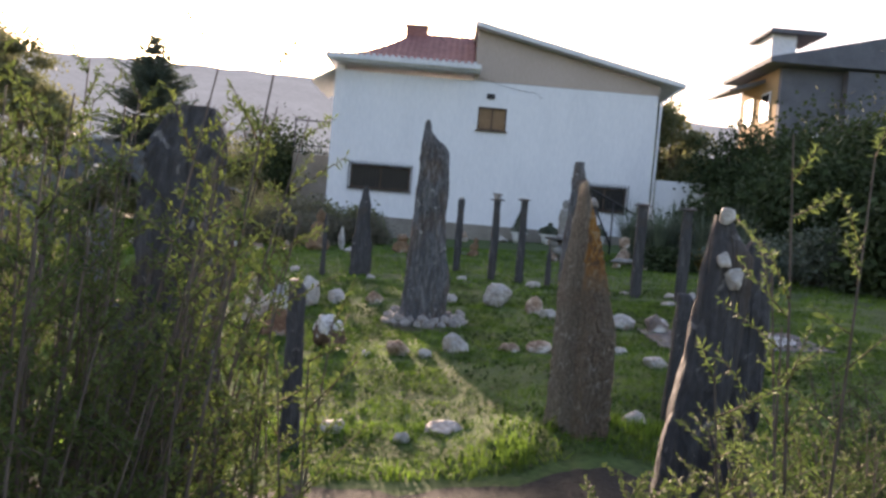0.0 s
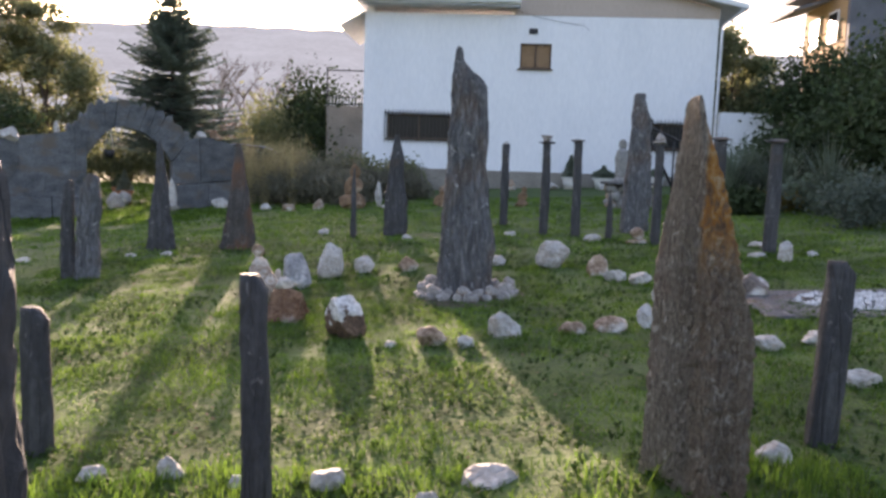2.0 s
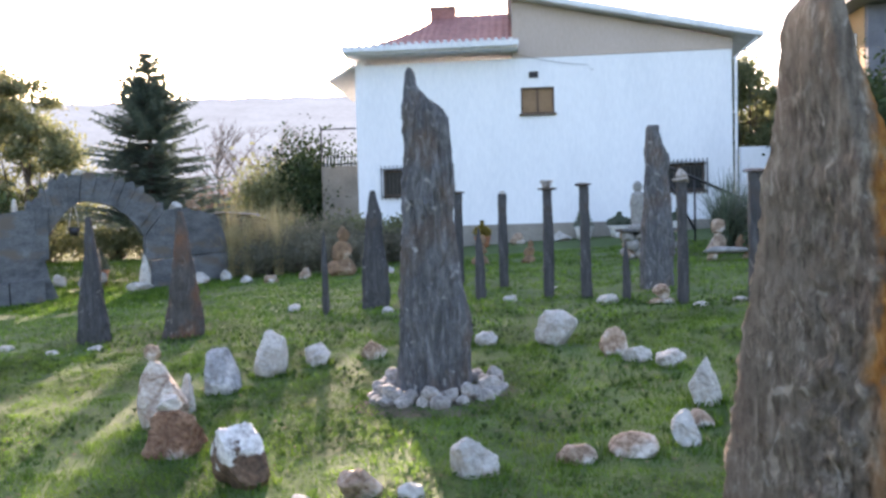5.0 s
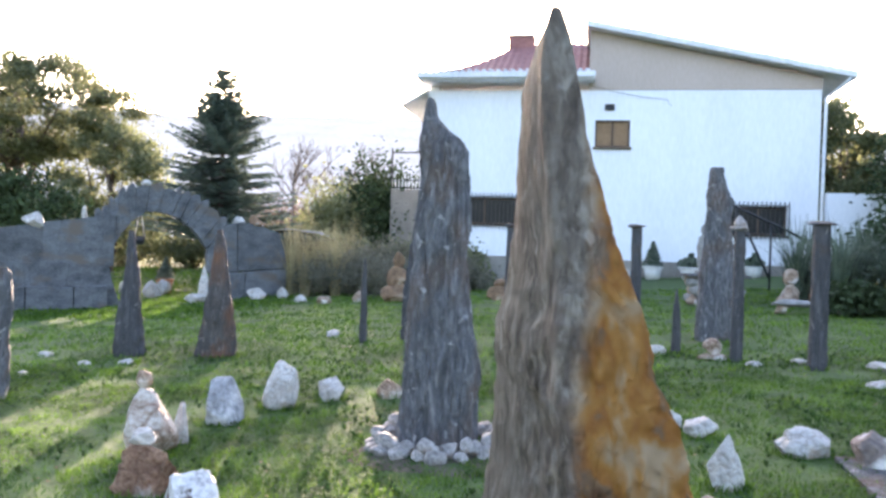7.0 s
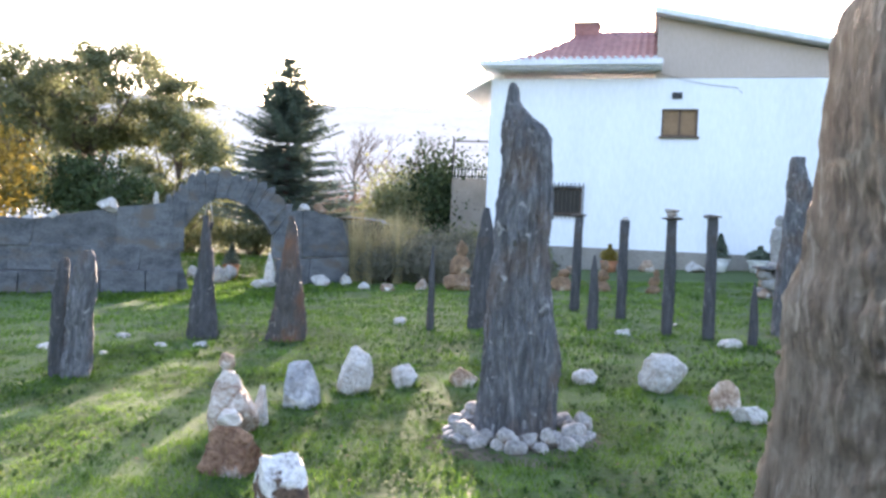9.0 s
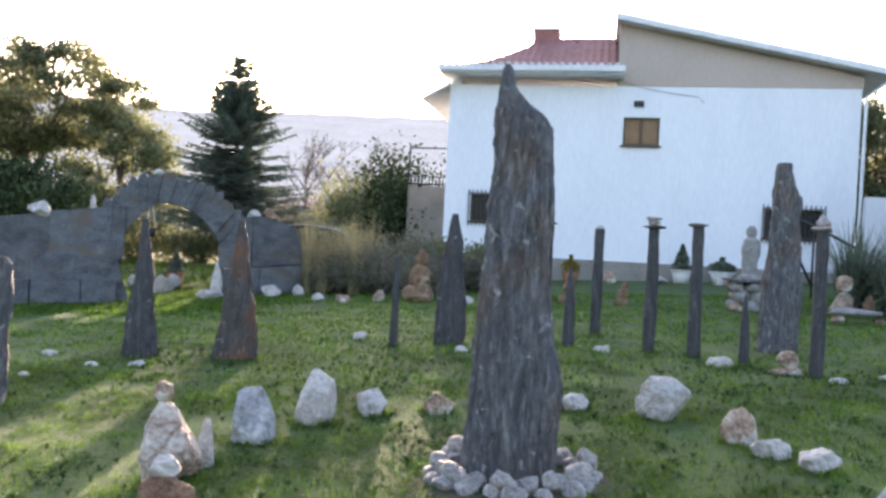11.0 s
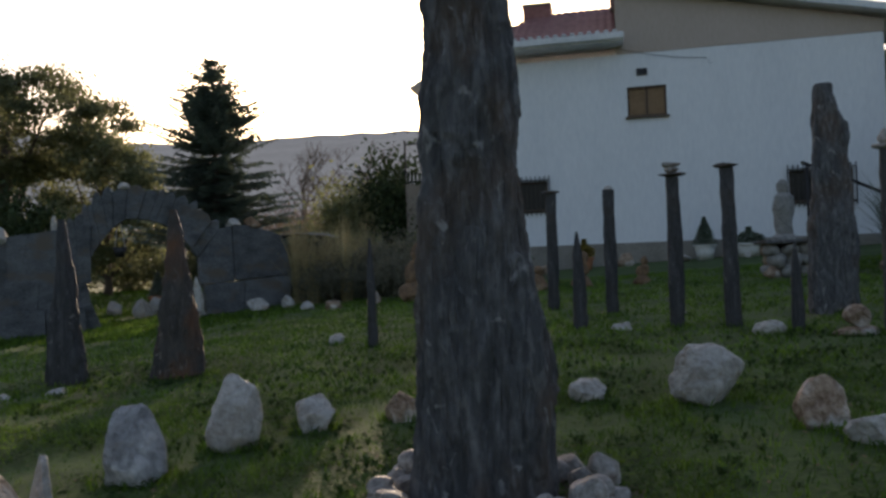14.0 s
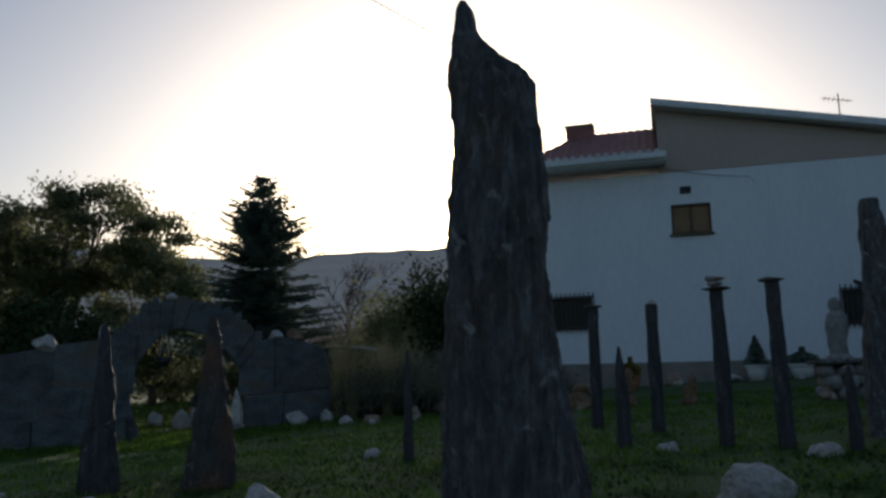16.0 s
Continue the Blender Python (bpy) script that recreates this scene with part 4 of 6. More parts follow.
slate_post(-0.2, 18.1, 1.62, 0.15, 31, "flat")
slate_post(0.26, 15.8, 1.06, 0.15, 32, pointed=True)
slate_post(0.6, 17.1, 1.55, 0.15, 33, "quartz")
slate_post(1.26, 15.5, 1.55, 0.14, 34, "stack")
slate_post(1.77, 15.2, 1.57, 0.14, 35, "flat", lean_x=-0.02)
slate_post(2.23, 14.6, 0.8, 0.1, 36, pointed=True)
slate_post(2.84, 14.05, 1.5, 0.13, 37, "round")
slate_post(3.58, 13.55, 1.55, 0.17, 38, "flat")
slate_post(4.15, 12.95, 1.5, 0.17, 39, "flat")
slate_post(-1.97, 15.35, 1.2, 0.1, 40, pointed=True)
slate_post(-0.5, 5.1, 1.04, 0.115, 41, lean_x=-0.02, pointed=False)
slate_post(-1.88, 5.86, 0.76, 0.14, 42)
slate_post(2.05, 5.98, 0.92, 0.14, 43, lean_x=0.04)
slate_post(-5.2, 10.6, 1.1, 0.14, 44)

# ---- ring of quartz rocks round the tall stone ----
RING = "ring of rocks on the lawn"
for x, y, w, h, seed, mat, label in (
    (-1.81, 10.07, 0.17, 0.34, 52, M_QUARTZ, "small upright white quartz rock"),
    (-1.78, 10.68, 0.36, 0.42, 53, M_QUARTZ_GREY, "blocky white and grey quartz boulder"),
    (-1.5, 11.25, 0.32, 0.46, 54, M_QUARTZ, "upright rounded cream quartz boulder"),
    (-1.15, 11.6, 0.25, 0.25, 55, M_QUARTZ, "small white quartz rock"),
    (-0.63, 11.8, 0.27, 0.21, 56, M_QUARTZ_BROWN, "low brownish quartz rock"),
    (0.47, 12.1, 0.24, 0.17, 57, M_QUARTZ, "small white quartz rock"),
    (1.17, 11.95, 0.43, 0.37, 58, M_QUARTZ, "large bright white angular quartz block"),
    (1.65, 11.32, 0.26, 0.28, 59, M_QUARTZ_BROWN, "knobbly cream and brown quartz rock"),
    (1.8, 11.0, 0.26, 0.16, 60, M_QUARTZ, "low white quartz rock"),
    (2.03, 10.7, 0.25, 0.18, 61, M_QUARTZ, "rounded white quartz rock"),
    (2.64, 10.3, 0.36, 0.22, 62, M_QUARTZ, "broad rounded grey-white boulder"),
):
    rock("rock", x, y, w, h, mat, label, seed, RING, peak=0.1 if h > w else 0.0)
for x, y, w, h, seed, mat, label in (
    (2.02, 9.52, 0.22, 0.36, 63, M_QUARTZ, "upright pale quartz rock"),
    (1.72, 8.7, 0.17, 0.23, 64, M_QUARTZ, "small upright white quartz rock"),
    (1.88, 9.05, 0.2, 0.13, 65, M_QUARTZ_BROWN, "low brownish quartz rock"),
    (1.42, 8.6, 0.29, 0.15, 66, M_QUARTZ_BROWN, "flat brown quartz rock"),
    (1.09, 8.48, 0.22, 0.13, 67, M_QUARTZ_BROWN, "low brown quartz rock"),
    (0.53, 8.36, 0.26, 0.23, 68, M_QUARTZ, "wedge-shaped white quartz rock"),
    (0.23, 8.0, 0.14, 0.12, 69, M_QUARTZ, "little white quartz stone"),
    (-0.04, 8.06, 0.24, 0.19, 70, M_QUARTZ_BROWN, "pale brown quartz rock"),
    (-0.35, 8.02, 0.13, 0.08, 71, M_QUARTZ, "little white quartz stone"),
    (-0.76, 8.32, 0.36, 0.38, 72, M_CAPPED, "dark boulder with white quartz top"),
    (2.21, 9.1, 0.16, 0.07, 73, M_QUARTZ_BROWN, "flat pale stone in the grass"),
    (2.25, 8.66, 0.26, 0.1, 74, M_QUARTZ, "flat white stone in the grass"),
):
    rock("rock", x, y, w, h, mat, label, seed, RING, peak=0.1 if h > w else 0.0)
def headed(x, y, w, h, mat, label, seed, head, depth=None, peak=0.2):
    """A boulder with a smaller stone lying on its highest point."""
    ob = rock("rock", x, y, w, h, mat, label, seed, RING, peak=peak, depth=depth)
    p = ob.matrix_basis @ max((v.co for v in ob.data.vertices), key=lambda c: c.z)
    w2, h2, mat2, label2, seed2 = head
    rock("rock", p.x, p.y, w2, h2, mat2, label2, seed2, RING, z=p.z - 0.012, sub=3)


headed(-1.85, 9.72, 0.35, 0.53, M_QUARTZ_CREAM, "tall cream and brown quartz boulder, small stone on top", 79, (0.15, 0.12, M_QUARTZ_BROWN, "small rounded stone balanced on a boulder", 76), 0.4)
headed(-1.42, 8.98, 0.36, 0.34, M_QUARTZ_RED, "reddish-brown quartz boulder with a white stone on it", 77, (0.17, 0.1, M_QUARTZ, "white stone lying on a reddish boulder", 78), peak=-0.1)

# pebbles round the foot of the tall stone
rnd = random.Random(5)
n_pebble = 0
for ring_r, count, lift in ((0.5, 20, 0.0), (0.41, 16, 0.03), (0.47, 9, 0.075)):
    for i in range(count):
        a = 2 * math.pi * (i + rnd.uniform(-0.2, 0.2)) / count + ring_r
        if lift > 0.05 and -2.2 < a - math.pi < 0.4 and rnd.random() < 0.4:
            continue
        x, y = 0.14 + math.cos(a) * (ring_r + rnd.uniform(-0.03, 0.03)), 10.22 + math.sin(a) * (ring_r * 0.85 + rnd.uniform(-0.03, 0.03))
        w = rnd.uniform(0.1, 0.16)
        rock("pebble", x, y, w, w * rnd.uniform(0.65, 0.95), M_PEBBLE, "rounded river pebble at the foot of the tall stone", 100 + n_pebble, "pebbles round the tall stone", z=ground_z(x, y) - 0.015 + lift, peak=0.0, sub=3, category="pebble", facets=6, rough=0.03)
        n_pebble += 1

# loose white stones
for x, y, w, h, seed in ((-1.07, 5.6, 0.13, 0.13, 201), (-0.3, 5.5, 0.17, 0.12, 202), (0.17, 5.3, 0.11, 0.1, 203), (0.44, 5.52, 0.27, 0.09, 204), (1.7, 5.6, 0.19, 0.13, 205), (-1.43, 5.55, 0.14, 0.1, 206), (-0.72, 5.5, 0.1, 0.08, 207), (2.7, 7.0, 0.25, 0.14, 208), (2.45, 7.9, 0.26, 0.14, 209), (2.9, 8.1, 0.3, 0.12, 210)):
    rock("rock", x, y, w, h, M_QUARTZ, "white quartz stone lying in the grass", seed, "loose white stones", peak=0.1)
for t_x, t_y, w, h, seed in ((2.98, 13.75, 0.2, 0.09, 211), (3.5, 14.0, 0.2, 0.09, 212), (4.2, 13.6, 0.26, 0.12, 213), (4.6, 12.7, 0.2, 0.1, 214), (3.9, 12.6, 0.28, 0.1, 215), (1.98, 14.5, 0.3, 0.16, 216), (4.1, 12.2, 0.22, 0.3, 217), (0.7, 15.4, 0.22, 0.13, 218), (-1.0, 15.0, 0.2, 0.12, 219), (1.4, 16.5, 0.12, 0.08, 220), (-2.6, 15.9, 0.22, 0.15, 221), (-4.4, 13.4, 0.24, 0.09, 222), (-4.9, 13.3, 0.2, 0.08, 223), (-5.2, 12.6, 0.18, 0.08, 224), (-5.9, 13.9, 0.22, 0.1, 225), (-6.3, 12.9, 0.26, 0.1, 226)):
    rock("rock", t_x, t_y, w, h, M_QUARTZ, "white stone lying in the grass", seed, "loose white stones", peak=0.1, sub=3)
gz = ground_z(2.6, 14.2)
rock("rock", 2.6, 14.2, 0.36, 0.1, M_QUARTZ_BROWN, "flat pale base stone", 230, peak=0.0)
rock("rock", 2.6, 14.2, 0.22, 0.19, M_QUARTZ_BROWN, "round brownish stone set on a flat one", 231, z=gz + 0.06, peak=0.0, facets=5, rough=0.03)


# ---- slate wall with arch ----
WALL_A, WALL_E = Vector((-12.6, 18.65)), Vector((-6.6, 23.66))
WALL_RZ = math.degrees(math.atan2(WALL_E.y - WALL_A.y, WALL_E.x - WALL_A.x))


def slate_wall():
    w = thing("garden_wall", (WALL_A.x, WALL_A.y, -0.45), "dry wall of large dark slate slabs with a round arch", "stone wall", rz=WALL_RZ)
    rnd = random.Random(8)

    def slab(pts, y0, y1, label=""):
        bm = extruded([(x, z + 0.45) for x, z in pts], y0, y1)
        bmesh.ops.bevel(bm, geom=list(bm.edges), offset=0.012, segments=1, affect="EDGES")
        bmesh.ops.triangulate(bm, faces=[f for f in bm.faces if len(f.verts) > 4])
        for v in bm.verts:
            v.co += Vector((noise.noise(v.co * 3), noise.noise(v.co * 4 + Vector((9, 0, 0))), noise.noise(v.co * 3 + Vector((0, 7, 0))))) * 0.02
        return part("slab", bm, M_WALL_SLATE, w, label, smooth=False)

    def top(x):
        return float(np.interp(x, [-3, -0.03, 0.5, 1.06, 1.3, 2.0, 3.2, 3.6], [1.15, 1.17, 1.16, 1.2, 1.4, 1.47, 1.66, 1.75]))
    # courses of broad slabs
    for z0, z1, cut in ((-0.6, 0.1, 0.0), (0.1, 0.62, 0.5), (0.62, 1.15, 0.2)):
        x = -3.4 - cut
        while x < 3.55:
            wd = rnd.uniform(0.5, 1.7)
            x1 = min(x + wd, 3.72)
            y = rnd.uniform(-0.05, 0.05)
            zt = (lambda q: min(z1, top(q) - 0.1)) if z1 < 1.1 else top
            j0, j1 = rnd.uniform(-0.07, 0.07), rnd.uniform(-0.07, 0.07)
            a = [(x + j0, z0 - 0.04), (x1 + j1, z0 - 0.04), (x1 + 0.03, zt(x1) + 0.03), ((x * 2 + x1) / 3, zt((x * 2 + x1) / 3) + rnd.uniform(0.0, 0.06)), ((x + x1 * 2) / 3, zt((x + x1 * 2) / 3) + rnd.uniform(-0.02, 0.05)), (x - 0.03, zt(x) + 0.03)]
            slab(a, y - 0.12, y + 0.12)
            x = x1
            if x > 3.7:
                break
    # arch of upright pieces
    outer = [(3.3, 1.72), (3.62, 2.03), (3.86, 2.31), (4.41, 2.56), (4.95, 2.42), (5.4, 2.36), (5.9, 2.05), (6.3, 1.66)]
    inner = [(3.64, 0.75), (3.72, 1.09), (4.02, 1.51), (4.35, 1.86), (4.75, 1.89), (5.16, 1.76), (5.5, 1.5), (5.84, 1.05)]
    def along(line, u):
        u = u * (len(line) - 1)
        k = min(int(u), len(line) - 2)
        return line[k][0] + (line[k + 1][0] - line[k][0]) * (u - k), line[k][1] + (line[k + 1][1] - line[k][1]) * (u - k)

    cuts = [0.0]
    while cuts[-1] < 0.96:
        cuts.append(min(1.0, cuts[-1] + rnd.uniform(0.045, 0.1)))
    for u, v in zip(cuts, cuts[1:]):
        y = rnd.uniform(-0.05, 0.05)
        tall = rnd.uniform(-0.02, 0.16)
        a, b, c, d = along(inner, u), along(inner, v), along(outer, v), along(outer, u)
        slab([a, b, (c[0], c[1] - 0.02), ((c[0] * 2 + d[0]) / 3 + (c[0] - b[0]) * tall, (c[1] * 2 + d[1]) / 3 + tall), ((c[0] + d[0] * 2) / 3 + (d[0] - a[0]) * tall, (c[1] + d[1] * 2) / 3 + tall * 0.6), (d[0], d[1] - 0.02)], y - 0.11, y + 0.11, "arch slab")
    slab([(3.73, -0.5), (3.9, -0.3), (3.72, 0.22), (3.64, 0.74), (3.45, 1.2), (3.3, 0.2)], -0.13, 0.13)
    # ledge of flat slabs along the foot
    x = -2.6
    while x < 3.5:
        x1 = x + rnd.uniform(0.45, 1.1)
        z = 0.02 + 0.03 * x + rnd.uniform(-0.02, 0.02)
        slab([(x, z - 0.6), (min(x1, 3.62) - 0.02, z - 0.6), (min(x1, 3.62) - 0.02, z + rnd.uniform(0.0, 0.04)), (x, z + rnd.uniform(0.0, 0.04))], -0.34 - rnd.uniform(0, 0.08), -0.14, "ledge slab")
        x = x1
    # right wing
    for pts in ([(5.98, -0.3), (6.75, -0.3), (6.8, 0.5), (5.95, 0.45)], [(6.76, -0.3), (7.85, -0.2), (7.86, 0.6), (6.81, 0.5)], [(5.87, 0.46), (6.6, 0.51), (6.55, 1.7), (6.3, 1.65), (5.86, 1.04)], [(6.61, 0.52), (7.87, 0.61), (7.8, 1.25), (7.66, 1.5), (7.4, 1.57), (6.98, 1.72), (6.56, 1.71)]):
        y = rnd.uniform(-0.02, 0.02)
        slab(pts, y - 0.12, y + 0.12)


slate_wall()


def on_wall(s, out=0.0):
    d = (WALL_E - WALL_A).normalized()
    p = WALL_A + d * s + Vector((d.y, -d.x)) * out
    return p.x, p.y


for s, z, w, h, seed, mat in ((0.45, 1.12, 0.28, 0.18, 301, M_QUARTZ), (0.95, 1.15, 0.3, 0.28, 302, M_QUARTZ), (2.05, 1.42, 0.5, 0.34, 303, M_QUARTZ), (3.1, 1.6, 0.16, 0.36, 304, M_QUARTZ), (4.4, 2.48, 0.26, 0.16, 305, M_QUARTZ), (4.15, 2.36, 0.14, 0.16, 306, M_QUARTZ), (6.62, 1.64, 0.34, 0.24, 307, M_QUARTZ), (7.05, 1.66, 0.4, 0.26, 308, M_ORANGE_ROCK), (-0.6, 1.1, 0.35, 0.2, 309, M_QUARTZ)):
    x, y = on_wall(s)
    rock("rock", x, y, w, h, mat, "white quartz rock resting on the slate wall" if mat is M_QUARTZ else "ochre rock resting on the slate wall", seed, "rocks along the wall top", z=z, sub=3, peak=0.2)
for s, out, w, h, seed in ((5.55, 0.5, 0.7, 0.25, 311), (5.75, 0.35, 0.28, 0.9, 312), (7.0, 0.5, 0.6, 0.3, 313), (4.9, -2.0, 0.5, 0.5, 314), (4.4, -3.0, 0.4, 0.4, 315), (5.3, -2.6, 0.5, 0.45, 316), (7.6, 0.7, 0.3, 0.3, 317)):
    x, y = on_wall(s, out)
    rock("rock", x, y, w, h, M_QUARTZ, "white quartz rock by the foot of the wall", seed, "rocks by the wall", sub=3, peak=0.3)


# ---- plants ----
def leaf_quads(centres, sizes, rnd, long=1.8, spread=None):
    vs, fs = [], []
    for (c, s) in zip(centres, sizes):
        u = Vector((rnd.gauss(0, 1), rnd.gauss(0, 1), rnd.gauss(0, 1))).normalized()
        v = u.orthogonal().normalized()
        v.rotate(Matrix.Rotation(rnd.uniform(0, 6.28), 3, u))
        o = len(vs)
        vs += [c - u * s * long / 2, c + v * s / 2, c + u * s * long / 2, c - v * s / 2]
        fs.append((o, o + 1, o + 2, o + 3))
    return vs, fs


def tree(name, x, y, h, r, mat, label, seed, leaves=6000, trunk=0.35, clumps=26, leaf=0.14, squash=0.75, bare_low=0.35, open_crown=0.32, z=None, category="tree"):
    rnd = random.Random(seed)
    zb = ground_z(x, y) - 0.05 if z is None else z
    t = thing(name, (x, y, zb), label, category)
    cz, ry = h * (1 + bare_low) / 2, h * (1 - bare_low) / 2
    cs = []
    for _ in range(clumps):
        v = Vector((rnd.gauss(0, 1), rnd.gauss(0, 1), rnd.gauss(0, 1))).normalized() * rnd.uniform(0.35, 1.0) ** 0.6
        cs.append(Vector((v.x * r * 0.85, v.y * r * 0.85, cz + v.z * ry * 0.88)))
    wood = [tube([(0, 0, 0), (rnd.uniform(-0.1, 0.1) * r * 0.3, 0, h * bare_low * 0.6), (rnd.uniform(-0.1, 0.1) * r, 0, cz), (rnd.uniform(-0.2, 0.2) * r, 0, h * 0.85)], [trunk / 2, trunk * 0.4, trunk * 0.24, trunk * 0.06], 9)]
    for c in cs[:18]:
        s = Vector((0, 0, h * rnd.uniform(bare_low * 0.5, 0.6)))
        m = s.lerp(c, 0.5) + Vector((rnd.uniform(-0.1, 0.1) * r, rnd.uniform(-0.1, 0.1) * r, -0.04 * h))
        wood.append(tube([s, m, c], [trunk * 0.2, trunk * 0.11, trunk * 0.03], 6))
    part("trunk", merged(wood), M_BARK, t)
    cen, siz = [], []
    for i in range(leaves):
        c = cs[i % clumps]
        k = r * open_crown * (0.7 + 0.6 * ((i % clumps * 7) % 5) / 5)
        d = Vector((rnd.gauss(0, 1), rnd.gauss(0, 1), rnd.gauss(0, squash))) * k * 0.55
        cen.append(c + d), siz.append(leaf * rnd.uniform(0.6, 1.4))
    v, f = leaf_quads(cen, siz, rnd)
    part("crown", merged([(v, f)]), mat, t, smooth=False)
    return t


def fir_tree(x, y, h, r, seed):
    rnd = random.Random(seed)
    t = thing("fir_tree", (x, y, ground_z(x, y) - 0.05), "dark green fir tree with tiered branches", "tree")
    part("trunk", merged([tube([(0, 0, 0), (0, 0, h * 0.5), (0, 0, h)], [0.14, 0.08, 0.012], 9)]), M_BARK, t)
    vs, fs, twigs = [], [], []
    z = 1.75
    while z < h - 0.1:
        f = 1 - z / h
        ln = r * (f ** 0.75) * 1.1 + 0.1
        for _ in range(13 if f > 0.15 else 6):
            a, l = rnd.uniform(0, 6.283), ln * rnd.choice((0.55, 0.75, 0.85, 1.0, 1.2))
            d = Vector((math.cos(a), math.sin(a), 0))
            rise = 0.25 if f < 0.4 else -0.05
            pts = [Vector((0, 0, z)), Vector((0, 0, z + rise * l * 0.5 - 0.05 * l)) + d * l * 0.5, Vector((0, 0, z + rise * l + 0.05 * l)) + d * l]
            twigs.append(tube(pts, [0.02, 0.012, 0.004], 4))
            n = max(4, int(l / 0.085))
            side = Vector((-d.y, d.x, 0))
            for k in range(n):
                q = (k + 0.7) / n
                p = pts[0].lerp(pts[1], q * 2) if q < 0.5 else pts[1].lerp(pts[2], q * 2 - 1)
                for sgn in (-1, 1):
                    b = (0.1 + 0.25 * (1 - q) * min(l, 1.2)) * rnd.uniform(0.7, 1.2)
                    e = p + (side * sgn * 0.8 + d * 0.6).normalized() * b + Vector((0, 0, rnd.uniform(-0.09, 0.03)))
                    wv = Vector((0, 0, 0.026)) + d * 0.03
                    o = len(vs)
                    vs += [p - wv, p + wv, e + wv * 0.25, e - wv * 0.25]
                    fs.append((o, o + 1, o + 2, o + 3))
        z += 0.12 if f > 0.3 else 0.1
    part("limb_wood", merged(twigs), M_BARK, t)
    part("crown", merged([(vs, fs)]), M_FIR, t, smooth=False)


def bare_tree(x, y, h, seed, z=None):
    rnd = random.Random(seed)
    t = thing("bare_tree", (x, y, ground_z(x, y) if z is None else z), "leafless grey tree in the haze", "tree", "bare trees")
    limbs = [tube([(0, 0, 0), (0.1, 0, h * 0.4), (-0.05, 0, h * 0.85)], [0.12, 0.08, 0.012], 6)]

    def grow(p, d, l, rad, depth):
        e = p + d * l
        limbs.append(tube([p, (p + e) / 2 + Vector((rnd.uniform(-0.1, 0.1), rnd.uniform(-0.1, 0.1), 0)) * l, e], [rad, rad * 0.75, rad * 0.4], 4))
        if depth:
            for _ in range(3):
                grow(p.lerp(e, rnd.uniform(0.5, 1)), (d + Vector((rnd.gauss(0, 0.45), rnd.gauss(0, 0.45), rnd.uniform(0, 0.5)))).normalized(), l * 0.62, rad * 0.55, depth - 1)
    for i in range(9):
        a = rnd.uniform(0, 6.28)
        grow(Vector((0, 0, h * rnd.uniform(0.25, 0.85))), Vector((math.cos(a) * 0.6, math.sin(a) * 0.6, 0.8)).normalized(), h * 0.2, 0.04, 3)
    part("trunk", merged(limbs), M_TWIG, t)


def shrub(name, x, y, r, h, mat, label, seed, leaves=3500, leaf=0.07, category="shrub", clumps=16, group="", long=1.8):
    rnd = random.Random(seed)
    t = thing(name, (x, y, ground_z(x, y) - 0.03), label, category, group)
    cs = []
    for _ in range(clumps):
        a, q = rnd.uniform(0, 6.28), math.sqrt(rnd.random())
        zz = h * rnd.uniform(0.2, 0.88) * (1 - 0.35 * q)
        cs.append(Vector((math.cos(a) * q * r * 0.8, math.sin(a) * q * r * 0.8, zz)))
    part("stem_wood", merged([tube([(c.x * 0.15, c.y * 0.15, 0), (c.x * 0.5, c.y * 0.5, c.z * 0.6), c], [0.03, 0.018, 0.006], 5) for c in cs]), M_BARK, t)
    cen, siz = [], []
    for i in range(leaves):
        c = cs[i % clumps]
        p = c + Vector((rnd.gauss(0, 1) * r * 0.24, rnd.gauss(0, 1) * r * 0.24, rnd.gauss(0, 1) * h * 0.13))
        p.z = max(p.z, 0.03)
        cen.append(p), siz.append(leaf * rnd.uniform(0.6, 1.4))
    v, f = leaf_quads(cen, siz, rnd, long)
    part("foliage", merged([(v, f)]), mat, t, smooth=False)


def sword_plant(x, y, r, h, n, mat, label, seed, width=0.04, name="sword_plant", z=None):
    """Long arching leaves out of one foot."""
    rnd = random.Random(seed)
    t = thing(name, (x, y, (ground_z(x, y) if z is None else z) - 0.02), label, "plant")
    vs, fs = [], []
    for _ in range(n):
        a, l, out = rnd.uniform(0, 6.28), h * rnd.uniform(0.6, 1.15), r * rnd.uniform(0.15, 1.1)
        d, s = Vector((math.cos(a), math.sin(a), 0)), Vector((-math.sin(a), math.cos(a), 0))
        b = d * rnd.uniform(0, 0.25) * r
        o = len(vs)
        for k in range(5):
            q = k / 4
            p = b + d * out * q * q + Vector((0, 0, l * (q - 0.28 * q * q * min(1.0, out / r))))
            wd = width * (1 - q) * 0.5 + 0.002
            vs += [p - s * wd, p + s * wd]
            if k:
                fs.append((o + 2 * k - 2, o + 2 * k - 1, o + 2 * k + 1, o + 2 * k))
    part("leaves", (vs, [], fs), mat, t)


